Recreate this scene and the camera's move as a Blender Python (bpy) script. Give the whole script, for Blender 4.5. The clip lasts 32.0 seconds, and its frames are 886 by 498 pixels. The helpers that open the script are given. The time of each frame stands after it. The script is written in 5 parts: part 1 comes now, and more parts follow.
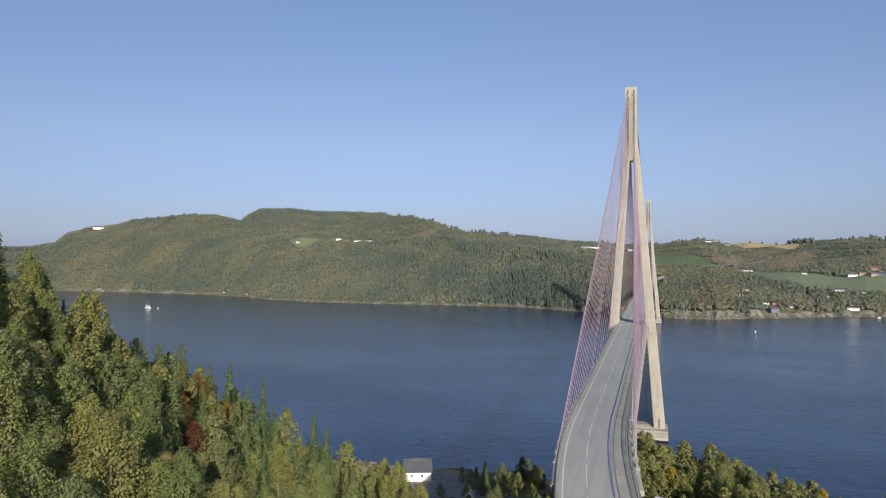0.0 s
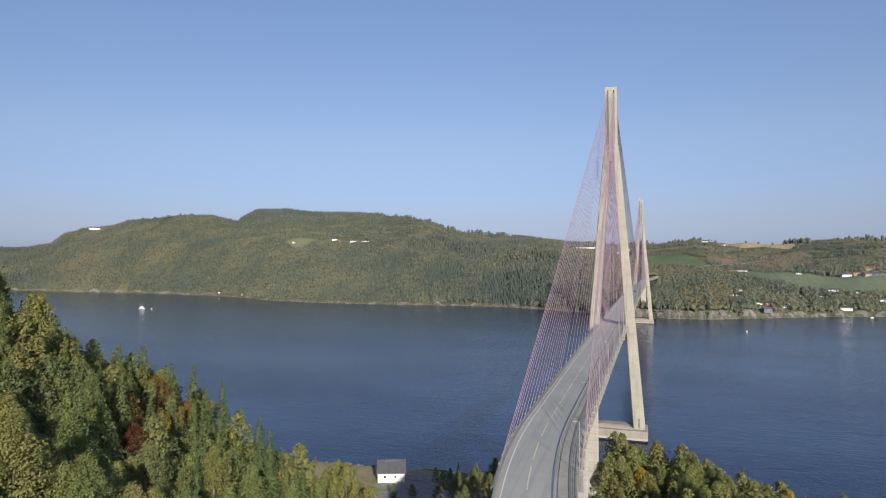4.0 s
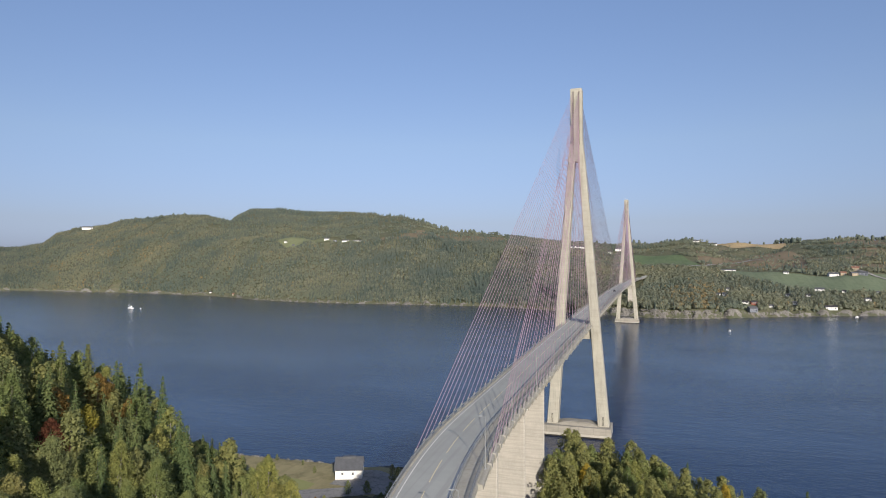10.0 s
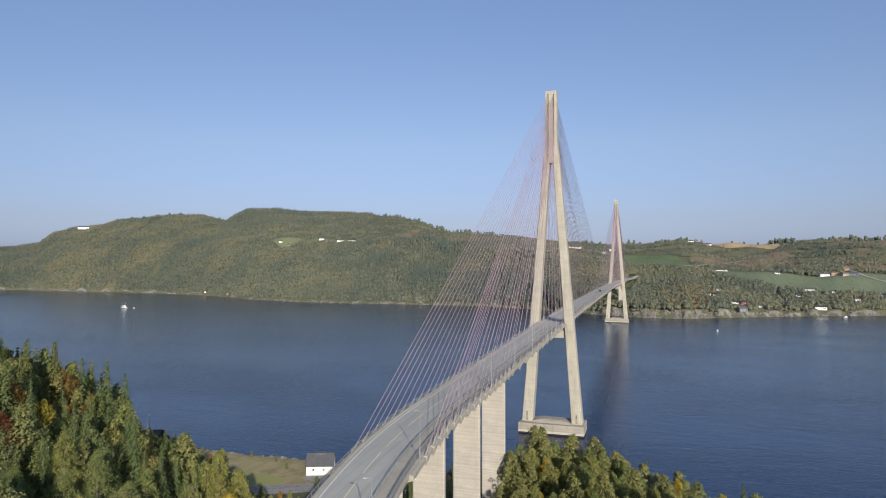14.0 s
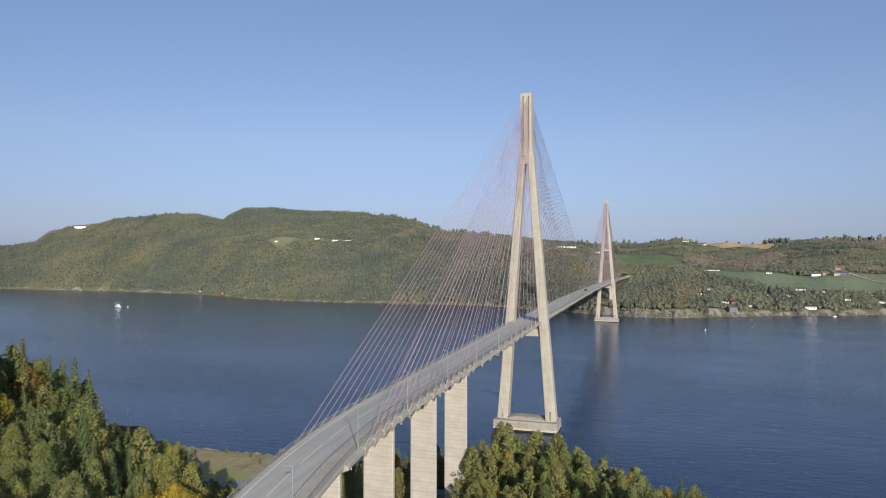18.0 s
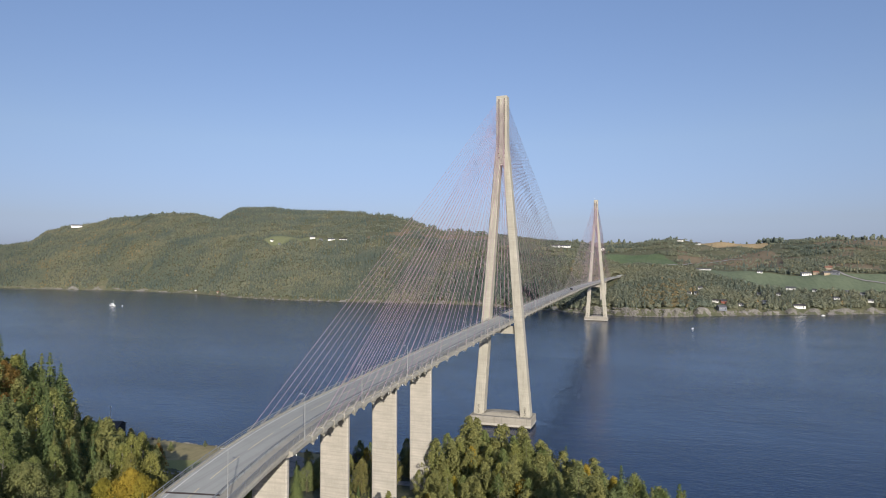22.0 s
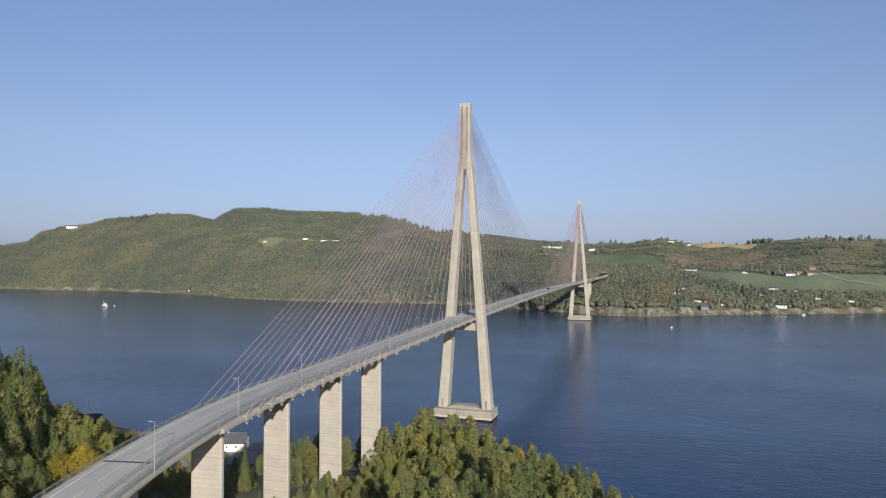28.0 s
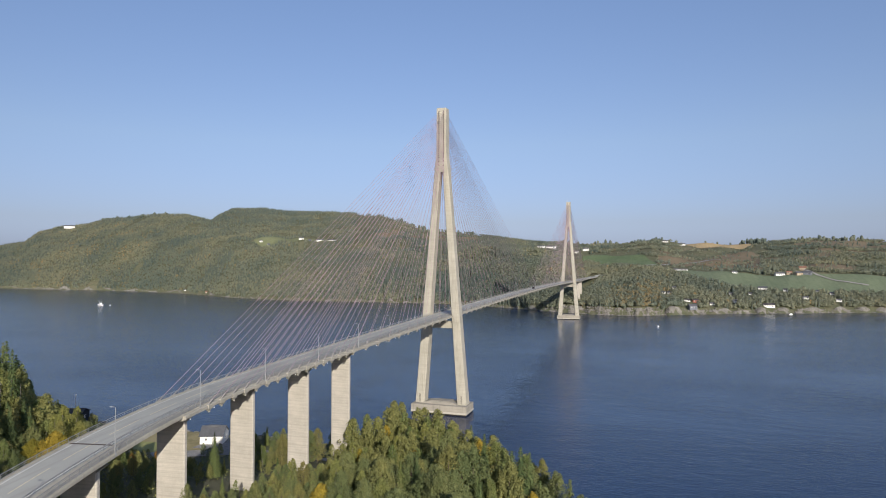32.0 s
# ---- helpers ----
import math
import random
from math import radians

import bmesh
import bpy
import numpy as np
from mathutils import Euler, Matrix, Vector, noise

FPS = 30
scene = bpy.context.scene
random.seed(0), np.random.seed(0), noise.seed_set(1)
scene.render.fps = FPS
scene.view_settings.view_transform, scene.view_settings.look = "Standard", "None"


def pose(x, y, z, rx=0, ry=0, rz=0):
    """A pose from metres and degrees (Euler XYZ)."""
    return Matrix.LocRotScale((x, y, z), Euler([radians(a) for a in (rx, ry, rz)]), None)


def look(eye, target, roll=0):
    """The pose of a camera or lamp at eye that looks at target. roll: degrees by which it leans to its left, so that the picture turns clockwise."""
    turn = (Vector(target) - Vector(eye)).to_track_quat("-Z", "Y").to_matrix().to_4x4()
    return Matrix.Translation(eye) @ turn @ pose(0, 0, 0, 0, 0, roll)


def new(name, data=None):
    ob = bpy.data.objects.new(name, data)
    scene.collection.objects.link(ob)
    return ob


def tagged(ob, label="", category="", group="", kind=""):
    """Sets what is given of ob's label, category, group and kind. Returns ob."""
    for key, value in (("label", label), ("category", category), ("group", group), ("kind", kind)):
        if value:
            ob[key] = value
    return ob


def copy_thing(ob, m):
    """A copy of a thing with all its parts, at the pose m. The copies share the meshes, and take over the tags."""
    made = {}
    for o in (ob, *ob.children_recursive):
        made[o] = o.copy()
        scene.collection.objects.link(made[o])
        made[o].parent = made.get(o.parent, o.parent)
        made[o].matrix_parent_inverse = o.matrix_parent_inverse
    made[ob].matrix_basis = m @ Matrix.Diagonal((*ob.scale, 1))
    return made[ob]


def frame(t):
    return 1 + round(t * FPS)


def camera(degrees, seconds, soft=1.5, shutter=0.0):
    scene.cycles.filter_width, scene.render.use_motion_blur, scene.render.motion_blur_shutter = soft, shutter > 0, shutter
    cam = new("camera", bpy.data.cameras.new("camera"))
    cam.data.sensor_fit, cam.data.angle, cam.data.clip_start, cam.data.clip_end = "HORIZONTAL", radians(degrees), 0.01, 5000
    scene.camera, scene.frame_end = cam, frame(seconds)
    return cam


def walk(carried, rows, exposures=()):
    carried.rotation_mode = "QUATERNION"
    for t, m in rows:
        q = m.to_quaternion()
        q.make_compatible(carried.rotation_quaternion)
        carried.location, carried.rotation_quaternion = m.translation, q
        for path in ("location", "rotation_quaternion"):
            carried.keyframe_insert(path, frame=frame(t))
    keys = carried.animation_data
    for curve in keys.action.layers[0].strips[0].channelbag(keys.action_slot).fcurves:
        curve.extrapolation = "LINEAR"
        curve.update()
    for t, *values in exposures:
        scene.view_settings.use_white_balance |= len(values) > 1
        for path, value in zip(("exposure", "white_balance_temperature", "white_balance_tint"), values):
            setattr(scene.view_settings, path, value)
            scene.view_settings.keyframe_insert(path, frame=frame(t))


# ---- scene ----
# camera: a drone that slides sideways past the near tower
cam = camera(70.13, 32.0, soft=1.0)
walk(cam, [
    (0.0, pose(10.74, -288.10, 75.82, 91.122, -0.010, 18.812)),
    (3.0, pose(16.68, -285.79, 75.85, 91.152, 0.033, 18.771)),
    (6.0, pose(22.75, -283.61, 75.89, 91.133, 0.016, 18.674)),
    (9.0, pose(29.67, -283.13, 75.79, 91.124, 0.043, 18.537)),
    (13.0, pose(40.05, -283.62, 75.82, 91.118, 0.002, 18.403)),
    (19.0, pose(56.64, -285.06, 75.87, 91.045, -0.073, 18.279)),
    (23.0, pose(68.28, -288.53, 75.60, 91.012, -0.089, 18.177)),
    (28.0, pose(84.45, -295.50, 75.41, 91.073, -0.076, 18.029)),
    (32.0, pose(98.00, -301.38, 75.44, 91.061, -0.097, 17.973)),
])

# ---- light ----
SUN_AZ, SUN_EL = 148.4, 20.5            # degrees clockwise from the bridge's axis, and above the horizon
world = bpy.data.worlds.new("sky")
scene.world = world
world.use_nodes = True
wn, wl = world.node_tree.nodes, world.node_tree.links
sky = wn.new("ShaderNodeTexSky")
sky.sky_type, sky.sun_disc = "NISHITA", False
sky.sun_elevation, sky.sun_rotation = radians(SUN_EL), radians(SUN_AZ)
sky.altitude, sky.air_density, sky.dust_density, sky.ozone_density = 80, 1.0, 0.9, 2.2
wn["Background"].inputs["Strength"].default_value = 0.115
# thin autumn haze: the sky's tint shifts with height above the horizon
way, parts, tint, grade = wn.new("ShaderNodeTexCoord"), wn.new("ShaderNodeSeparateXYZ"), wn.new("ShaderNodeValToRGB"), wn.new("ShaderNodeMix")
grade.data_type, grade.blend_type, grade.inputs["Factor"].default_value = "RGBA", "MULTIPLY", 1.0
wl.new(way.outputs["Generated"], parts.inputs[0])
wl.new(parts.outputs["Z"], tint.inputs["Fac"])
HAZE = ((0.0, (0.58, 0.68, 1.30)), (0.03, (0.60, 0.66, 1.12)), (0.06, (0.67, 0.66, 0.94)), (0.18, (0.98, 0.90, 1.01)), (0.40, (1.18, 1.11, 1.22)))
while len(tint.color_ramp.elements) < len(HAZE):
    tint.color_ramp.elements.new(0.5)
for stop, (at, shade) in zip(tint.color_ramp.elements, HAZE):
    stop.position, stop.color = at, (*shade, 1)
wl.new(sky.outputs["Color"], grade.inputs[6])
wl.new(tint.outputs["Color"], grade.inputs[7])
# an added gradient brightens the sky slightly towards the east
lean, east, bright = wn.new("ShaderNodeVectorMath"), wn.new("ShaderNodeMath"), wn.new("ShaderNodeVectorMath")
lean.operation, east.operation, bright.operation = "DOT_PRODUCT", "MULTIPLY_ADD", "SCALE"
lean.inputs[1].default_value = (0.947, 0.32, 0.0)
east.inputs[1].default_value, east.inputs[2].default_value = 0.12, 1.0
wl.new(way.outputs["Generated"], lean.inputs[0])
wl.new(lean.outputs["Value"], east.inputs[0])
wl.new(grade.outputs[2], bright.inputs[0])
wl.new(east.outputs[0], bright.inputs["Scale"])
wl.new(bright.outputs["Vector"], wn["Background"].inputs["Color"])
sun = new("sun", bpy.data.lights.new("sun", "SUN"))
sun.data.energy, sun.data.angle, sun.data.color = 5.0, radians(0.6), (1.0, 0.92, 0.81)
to_sun = Vector((math.sin(radians(SUN_AZ)) * math.cos(radians(SUN_EL)), math.cos(radians(SUN_AZ)) * math.cos(radians(SUN_EL)), math.sin(radians(SUN_EL))))
sun.matrix_world = look((0, -400, 300), Vector((0, -400, 300)) - to_sun)
scene.view_settings.exposure = 0.0


# ---- materials ----
class Mat:
    """A node material with a Principled surface and a few shortcuts."""
    def __init__(self, name, rough=0.8, metal=0.0, spec=0.3):
        self.m = bpy.data.materials.new(name)
        self.m.use_nodes = True
        self.n, self.l = self.m.node_tree.nodes, self.m.node_tree.links
        self.b = self.n["Principled BSDF"]
        self.b.inputs["Roughness"].default_value = rough
        self.b.inputs["Metallic"].default_value = metal
        self.b.inputs["Specular IOR Level"].default_value = spec

    def coord(self, kind="Object", scale=(1, 1, 1)):
        t, p = self.n.new("ShaderNodeTexCoord"), self.n.new("ShaderNodeMapping")
        p.inputs["Scale"].default_value = scale
        self.l.new(t.outputs[kind], p.inputs["Vector"])
        return p.outputs["Vector"]

    def noise(self, scale, detail=4.0, rough=0.55, vec=None, warp=0.0):
        t = self.n.new("ShaderNodeTexNoise")
        t.inputs["Scale"].default_value, t.inputs["Detail"].default_value = scale, detail
        t.inputs["Roughness"].default_value, t.inputs["Distortion"].default_value = rough, warp
        self.l.new(vec if vec is not None else self.coord(), t.inputs["Vector"])
        return t.outputs["Fac"]

    def ramp(self, fac, *stops):
        r = self.n.new("ShaderNodeValToRGB")
        e = r.color_ramp.elements
        while len(e) < len(stops):
            e.new(0.5)
        for el, (pos, col) in zip(e, stops):
            el.position, el.color = pos, (*col, 1)
        self.l.new(fac, r.inputs["Fac"])
        return r.outputs["Color"]

    def mix(self, a, b, fac, mode="MIX"):
        x = self.n.new("ShaderNodeMix")
        x.data_type, x.blend_type = "RGBA", mode
        for sock, v in ((x.inputs["Factor"], fac), (x.inputs[6], a), (x.inputs[7], b)):
            if isinstance(v, bpy.types.NodeSocket):
                self.l.new(v, sock)
            else:
                sock.default_value = v if isinstance(v, float) else (*v, 1)
        return x.outputs[2]

    def math(self, op, a, b=0.5):
        x = self.n.new("ShaderNodeMath")
        x.operation = op
        for sock, v in zip(x.inputs, (a, b)):
            if isinstance(v, bpy.types.NodeSocket):
                self.l.new(v, sock)
            else:
                sock.default_value = v
        return x.outputs[0]

    def colour(self, c):
        if isinstance(c, bpy.types.NodeSocket):
            self.l.new(c, self.b.inputs["Base Color"])
        else:
            self.b.inputs["Base Color"].default_value = (*c, 1)
        return self

    def bump(self, height, strength, dist):
        x = self.n.new("ShaderNodeBump")
        x.inputs["Strength"].default_value, x.inputs["Distance"].default_value = strength, dist
        self.l.new(height, x.inputs["Height"])
        self.l.new(x.outputs["Normal"], self.b.inputs["Normal"])
        return self

    def see_through(self, colour, share):
        """Lets a share of the light pass through the leaves."""
        tr, mx = self.n.new("ShaderNodeBsdfTranslucent"), self.n.new("ShaderNodeMixShader")
        self.l.new(colour, tr.inputs["Color"])
        mx.inputs["Fac"].default_value = share
        self.l.new(self.b.outputs[0], mx.inputs[1])
        self.l.new(tr.outputs[0], mx.inputs[2])
        self.l.new(mx.outputs[0], self.n["Material Output"].inputs["Surface"])
        return self

    def island(self):
        return self.n.new("ShaderNodeNewGeometry").outputs["Random Per Island"]

    def per_object(self):
        return self.n.new("ShaderNodeObjectInfo").outputs["Random"]


def plain(name, colour, rough=0.6, metal=0.0, spec=0.3, grain=0.12, scale=3.0):
    k = Mat(name, rough, metal, spec)
    lo, hi = [tuple(c * f for c in colour) for f in (1 - grain, 1 + grain)]
    return k.colour(k.ramp(k.noise(scale, 5), (0.3, lo), (0.7, hi))).m


def concrete(name, base, bands=0.0, streak=0.5):
    k = Mat(name, 0.85, 0, 0.25)
    pos = k.coord("Object")
    big = k.noise(0.16, 5, 0.6, pos)
    fine = k.noise(2.6, 6, 0.6, pos)
    run = k.noise(1.0, 4, 0.6, k.coord("Object", (1.1, 1.1, 0.07)))
    c = k.ramp(big, (0.3, tuple(v * 0.84 for v in base)), (0.7, tuple(v * 1.1 for v in base)))
    c = k.mix(c, tuple(v * 0.62 for v in base), k.math("MULTIPLY", k.ramp(run, (0.52, (0, 0, 0)), (0.72, (1, 1, 1))), streak))
    c = k.mix(c, tuple(v * 1.2 for v in base), k.math("MULTIPLY", k.ramp(fine, (0.5, (0, 0, 0)), (0.7, (1, 1, 1))), 0.35))
    height = fine
    if bands:
        board = k.noise(1.0, 3, 0.7, k.coord("Object", (0.05, 0.05, 1.7)))
        c = k.mix(c, tuple(v * 0.66 for v in base), k.math("MULTIPLY", k.ramp(board, (0.46, (0, 0, 0)), (0.6, (1, 1, 1))), bands))
        height = k.math("ADD", fine, board)
    return k.colour(c).bump(height, 0.4, 0.05).m


TOWER_CONCRETE = concrete("tower concrete", (0.425, 0.402, 0.332), 0.22, 0.65)
PIER_CONCRETE = concrete("board-marked pier concrete", (0.480, 0.448, 0.388), 0.45, 0.30)
DECK_CONCRETE = concrete("weathered deck concrete", (0.362, 0.343, 0.290), 0.0, 0.6)
PLINTH_CONCRETE = concrete("stained plinth concrete", (0.335, 0.312, 0.262), 0.35, 0.95)
TIDE = plain("bleached tide band", (0.44, 0.41, 0.35), 0.8, grain=0.2, scale=1.5)
WEED = plain("wet weed-covered concrete", (0.035, 0.03, 0.022), 0.5, grain=0.3, scale=1.5)
NICHE_SHADE = plain("painted niche shade", (0.05, 0.035, 0.03), 0.8)
STAY = plain("faded red cable sheath", (0.365, 0.250, 0.295), 0.5, grain=0.12, scale=0.3)
SOCKET = plain("pale anchor tube", (0.30, 0.28, 0.26), 0.6)
STEEL = plain("galvanised steel", (0.27, 0.28, 0.28), 0.55, 0.3, 0.4)
POLE_STEEL = plain("pale galvanised lamp steel", (0.34, 0.35, 0.35), 0.5, 0.3, 0.4)
WHITE_LINE = plain("white road paint", (0.62, 0.61, 0.57), 0.7, grain=0.15, scale=2)
YELLOW_LINE = plain("worn yellow road paint", (0.62, 0.545, 0.36), 0.7, grain=0.25, scale=2)
JOINT = plain("rusty expansion joint", (0.075, 0.055, 0.045), 0.7, grain=0.3)
WHITE_WALL = plain("white painted boarding", (0.78, 0.77, 0.73), 0.6, grain=0.05, scale=1.2)
RED_WALL = plain("red painted boarding", (0.25, 0.085, 0.06), 0.7)
YELLOW_WALL = plain("ochre painted boarding", (0.36, 0.29, 0.20), 0.7)
DARK_WALL = plain("black tarred boarding", (0.025, 0.026, 0.028), 0.7, grain=0.3)
BLUE_WALL = plain("grey-blue boarding", (0.17, 0.185, 0.21), 0.7)
GREY_ROOF = plain("grey roof sheets", (0.105, 0.108, 0.115), 0.6, grain=0.15, scale=0.8)
DARK_ROOF = plain("dark roof tiles", (0.06, 0.058, 0.06), 0.6, grain=0.2)
RUST_ROOF = plain("weathered red roof tiles", (0.24, 0.13, 0.09), 0.7, grain=0.2)
GLASS = plain("dark window glass", (0.03, 0.035, 0.045), 0.1, spec=0.6)
BARK = plain("grey-brown bark", (0.13, 0.10, 0.075), 0.9, grain=0.35, scale=4)
BIRCH_BARK = plain("pale birch bark", (0.24, 0.22, 0.19), 0.8, grain=0.4, scale=3)
DEAD_WOOD = plain("bleached dead wood", (0.36, 0.33, 0.29), 0.8, grain=0.2)
BOAT_WHITE = plain("white boat paint", (0.80, 0.80, 0.78), 0.35, grain=0.03)
BOAT_DARK = plain("dark boat trim", (0.05, 0.06, 0.08), 0.4)
CAR_PAINT = plain("dark car paint", (0.02, 0.024, 0.032), 0.25, 0.3, 0.5, grain=0.05)
CAR_SILVER = plain("silver car paint", (0.42, 0.43, 0.45), 0.3, 0.4, 0.5, grain=0.05)
RUBBER = plain("tyre rubber", (0.02, 0.02, 0.02), 0.9)
LAMP_GLASS = plain("lamp lens", (0.6, 0.6, 0.58), 0.2)


def asphalt():
    k = Mat("pale worn asphalt", 0.85, 0, 0.25)
    pos = k.coord("Object")
    c = k.ramp(k.noise(0.12, 5, 0.6, pos), (0.3, (0.328, 0.334, 0.306)), (0.7, (0.396, 0.402, 0.368)))
    lanes = k.noise(1.0, 3, 0.6, k.coord("Object", (0.9, 0.02, 0.1)))
    c = k.mix(c, (0.275, 0.272, 0.255), k.math("MULTIPLY", k.ramp(lanes, (0.48, (0, 0, 0)), (0.66, (1, 1, 1))), 0.5))
    fine = k.noise(9, 4, 0.7, pos)
    c = k.mix(c, (0.44, 0.433, 0.405), k.math("MULTIPLY", k.ramp(fine, (0.5, (0, 0, 0)), (0.75, (1, 1, 1))), 0.3))
    return k.colour(c).bump(fine, 0.2, 0.01).m


def ground_mat():
    k = Mat("forest floor, scrub and rock", 0.95, 0, 0.15)
    pos = k.coord("Object")
    big, mid, fine = k.noise(0.012, 5, 0.6, pos), k.noise(0.09, 5, 0.65, pos), k.noise(0.9, 5, 0.7, pos)
    c = k.ramp(big, (0.3, (0.115, 0.124, 0.078)), (0.55, (0.142, 0.140, 0.090)), (0.75, (0.180, 0.156, 0.108)))
    c = k.mix(c, (0.088, 0.100, 0.052), k.math("MULTIPLY", k.ramp(mid, (0.45, (0, 0, 0)), (0.6, (1, 1, 1))), 0.7))
    c = k.mix(c, (0.14, 0.12, 0.06), k.math("MULTIPLY", k.ramp(fine, (0.5, (0, 0, 0)), (0.75, (1, 1, 1))), 0.35))
    return k.colour(c).bump(k.math("ADD", mid, fine), 0.8, 0.6).m


def rock_mat(name, a, b, d):
    k = Mat(name, 0.9, 0, 0.2)
    pos = k.coord("Object")
    c = k.ramp(k.noise(0.12, 6, 0.65, pos), (0.3, a), (0.55, b), (0.75, d))
    fine = k.noise(0.7, 6, 0.7, pos)
    c = k.mix(c, tuple(v * 0.45 for v in a), k.math("MULTIPLY", k.ramp(fine, (0.5, (0, 0, 0)), (0.65, (1, 1, 1))), 0.7))
    return k.colour(c).bump(fine, 0.9, 0.8).m


def field_mat(name, a, b, stripe=0.35):
    k = Mat(name, 0.95, 0, 0.1)
    pos = k.coord("Object")
    c = k.ramp(k.noise(0.015, 5, 0.6, pos), (0.3, a), (0.7, b))
    rows = k.noise(1.0, 3, 0.6, k.coord("Object", (0.25, 0.012, 0.02)))
    c = k.mix(c, tuple(v * 0.75 for v in a), k.math("MULTIPLY", k.ramp(rows, (0.45, (0, 0, 0)), (0.65, (1, 1, 1))), stripe))
    fine = k.noise(0.8, 5, 0.7, pos)
    c = k.mix(c, tuple(v * 1.25 for v in b), k.math("MULTIPLY", k.ramp(fine, (0.5, (0, 0, 0)), (0.75, (1, 1, 1))), 0.3))
    tuft = k.noise(0.16, 5, 0.7, pos)
    c = k.mix(c, tuple(v * 0.6 for v in a), k.math("MULTIPLY", k.ramp(tuft, (0.50, (0, 0, 0)), (0.64, (1, 1, 1))), stripe))
    return k.colour(c).bump(k.math("ADD", fine, tuft), 0.6, 0.4).m


def leaf_mat(name, dark, mid, light, glow=0.28):
    """Foliage: colour varies a little from leaf to leaf, more from spray to spray and from tree to tree; some light passes through."""
    k = Mat(name, 0.75, 0, 0.12)
    leaf = k.ramp(k.island(), (0.0, (0.84, 0.86, 0.86)), (1.0, (1.14, 1.12, 1.08)))
    spray = k.ramp(k.noise(0.85, 3, 0.6), (0.32, dark), (0.52, mid), (0.70, light))
    tree = k.ramp(k.per_object(), (0.0, (0.70, 0.80, 0.74)), (0.3, (0.92, 0.97, 0.90)), (0.6, (1.04, 1.02, 0.92)), (0.85, (1.20, 1.10, 0.86)), (1.0, (1.16, 0.98, 0.84)))
    c = k.mix(k.mix(spray, leaf, 1.0, "MULTIPLY"), tree, 1.0, "MULTIPLY")
    return k.colour(c).see_through(c, glow).m


def wood_mat(name, palette):
    """Distant woods: colour varies from crown to crown, with patches of turning leaves."""
    k = Mat(name, 0.9, 0, 0.1)
    one = k.ramp(k.island(), *palette)
    patch = k.ramp(k.noise(0.006, 4, 0.6), (0.36, (0.76, 0.84, 0.88)), (0.64, (1.20, 1.12, 1.0)))
    fine = k.ramp(k.noise(0.8, 3, 0.7), (0.35, (0.90, 0.90, 0.90)), (0.65, (1.08, 1.08, 1.08)))
    c = k.mix(k.mix(one, patch, 1.0, "MULTIPLY"), fine, 0.5, "MULTIPLY")
    return k.colour(c).see_through(c, 0.30).m


def water_mat():
    k = Mat("fjord water", 0.15, 0, 0.75)
    k.b.inputs["IOR"].default_value = 1.34
    pos = k.coord("Object")
    c = k.ramp(k.noise(0.004, 4, 0.6, pos), (0.3, (0.003, 0.019, 0.060)), (0.7, (0.004, 0.023, 0.073)))
    k.colour(c)
    ripple = k.noise(0.55, 4, 0.6, k.coord("Object", (0.8, 1.3, 1)), 0.6)
    swell = k.noise(0.11, 4, 0.6, k.coord("Object", (0.6, 1.5, 1)), 0.8)
    calm = k.ramp(k.noise(0.006, 4, 0.6, k.coord("Object", (0.7, 1.6, 1))), (0.35, (0.35, 0.35, 0.35)), (0.65, (1, 1, 1)))
    h = k.math("MULTIPLY", k.math("ADD", ripple, k.math("MULTIPLY", swell, 1.6)), calm)
    return k.bump(h, 0.8, 0.30).m


ASPHALT, GROUND, WATER = asphalt(), ground_mat(), water_mat()
ROCK = rock_mat("shore rock", (0.150, 0.144, 0.124), (0.228, 0.217, 0.192), (0.330, 0.308, 0.276))
GRAVEL = rock_mat("grey gravel", (0.260, 0.250, 0.235), (0.310, 0.300, 0.280), (0.360, 0.350, 0.330))
PALE_GRAVEL = rock_mat("pale farm gravel", (0.27, 0.26, 0.24), (0.32, 0.31, 0.29), (0.37, 0.36, 0.34))
MEADOW = field_mat("rough autumn grass", (0.290, 0.258, 0.135), (0.385, 0.325, 0.182), 0.5)
LAWN = field_mat("mown grass", (0.255, 0.268, 0.105), (0.310, 0.312, 0.132), 0.1)
PASTURE = field_mat("pale sunlit pasture", (0.170, 0.185, 0.100), (0.200, 0.215, 0.118), 0.3)
BEACH_ROCK = rock_mat("grey beach stones", (0.165, 0.158, 0.138), (0.240, 0.230, 0.204), (0.320, 0.304, 0.274))
GREEN_FIELD = field_mat("green meadow", (0.120, 0.168, 0.082), (0.155, 0.196, 0.102))
PALE_FIELD = field_mat("green-grey stubble", (0.138, 0.175, 0.108), (0.165, 0.198, 0.126))
SCRUB = field_mat("brown clear-felled scrub", (0.165, 0.137, 0.092), (0.215, 0.173, 0.116), 0.1)
STRAW_FIELD = field_mat("ripe straw stubble", (0.40, 0.30, 0.165), (0.46, 0.36, 0.21))
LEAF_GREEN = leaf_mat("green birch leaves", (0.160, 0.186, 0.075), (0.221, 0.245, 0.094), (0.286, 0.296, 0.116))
LEAF_OLIVE = leaf_mat("olive alder leaves", (0.146, 0.167, 0.080), (0.205, 0.222, 0.099), (0.267, 0.272, 0.124))
LEAF_YELLOW = leaf_mat("yellow autumn leaves", (0.24, 0.19, 0.040), (0.33, 0.26, 0.050), (0.43, 0.34, 0.07))
LEAF_ORANGE = leaf_mat("orange-brown autumn leaves", (0.15, 0.095, 0.034), (0.25, 0.155, 0.050), (0.34, 0.21, 0.072))
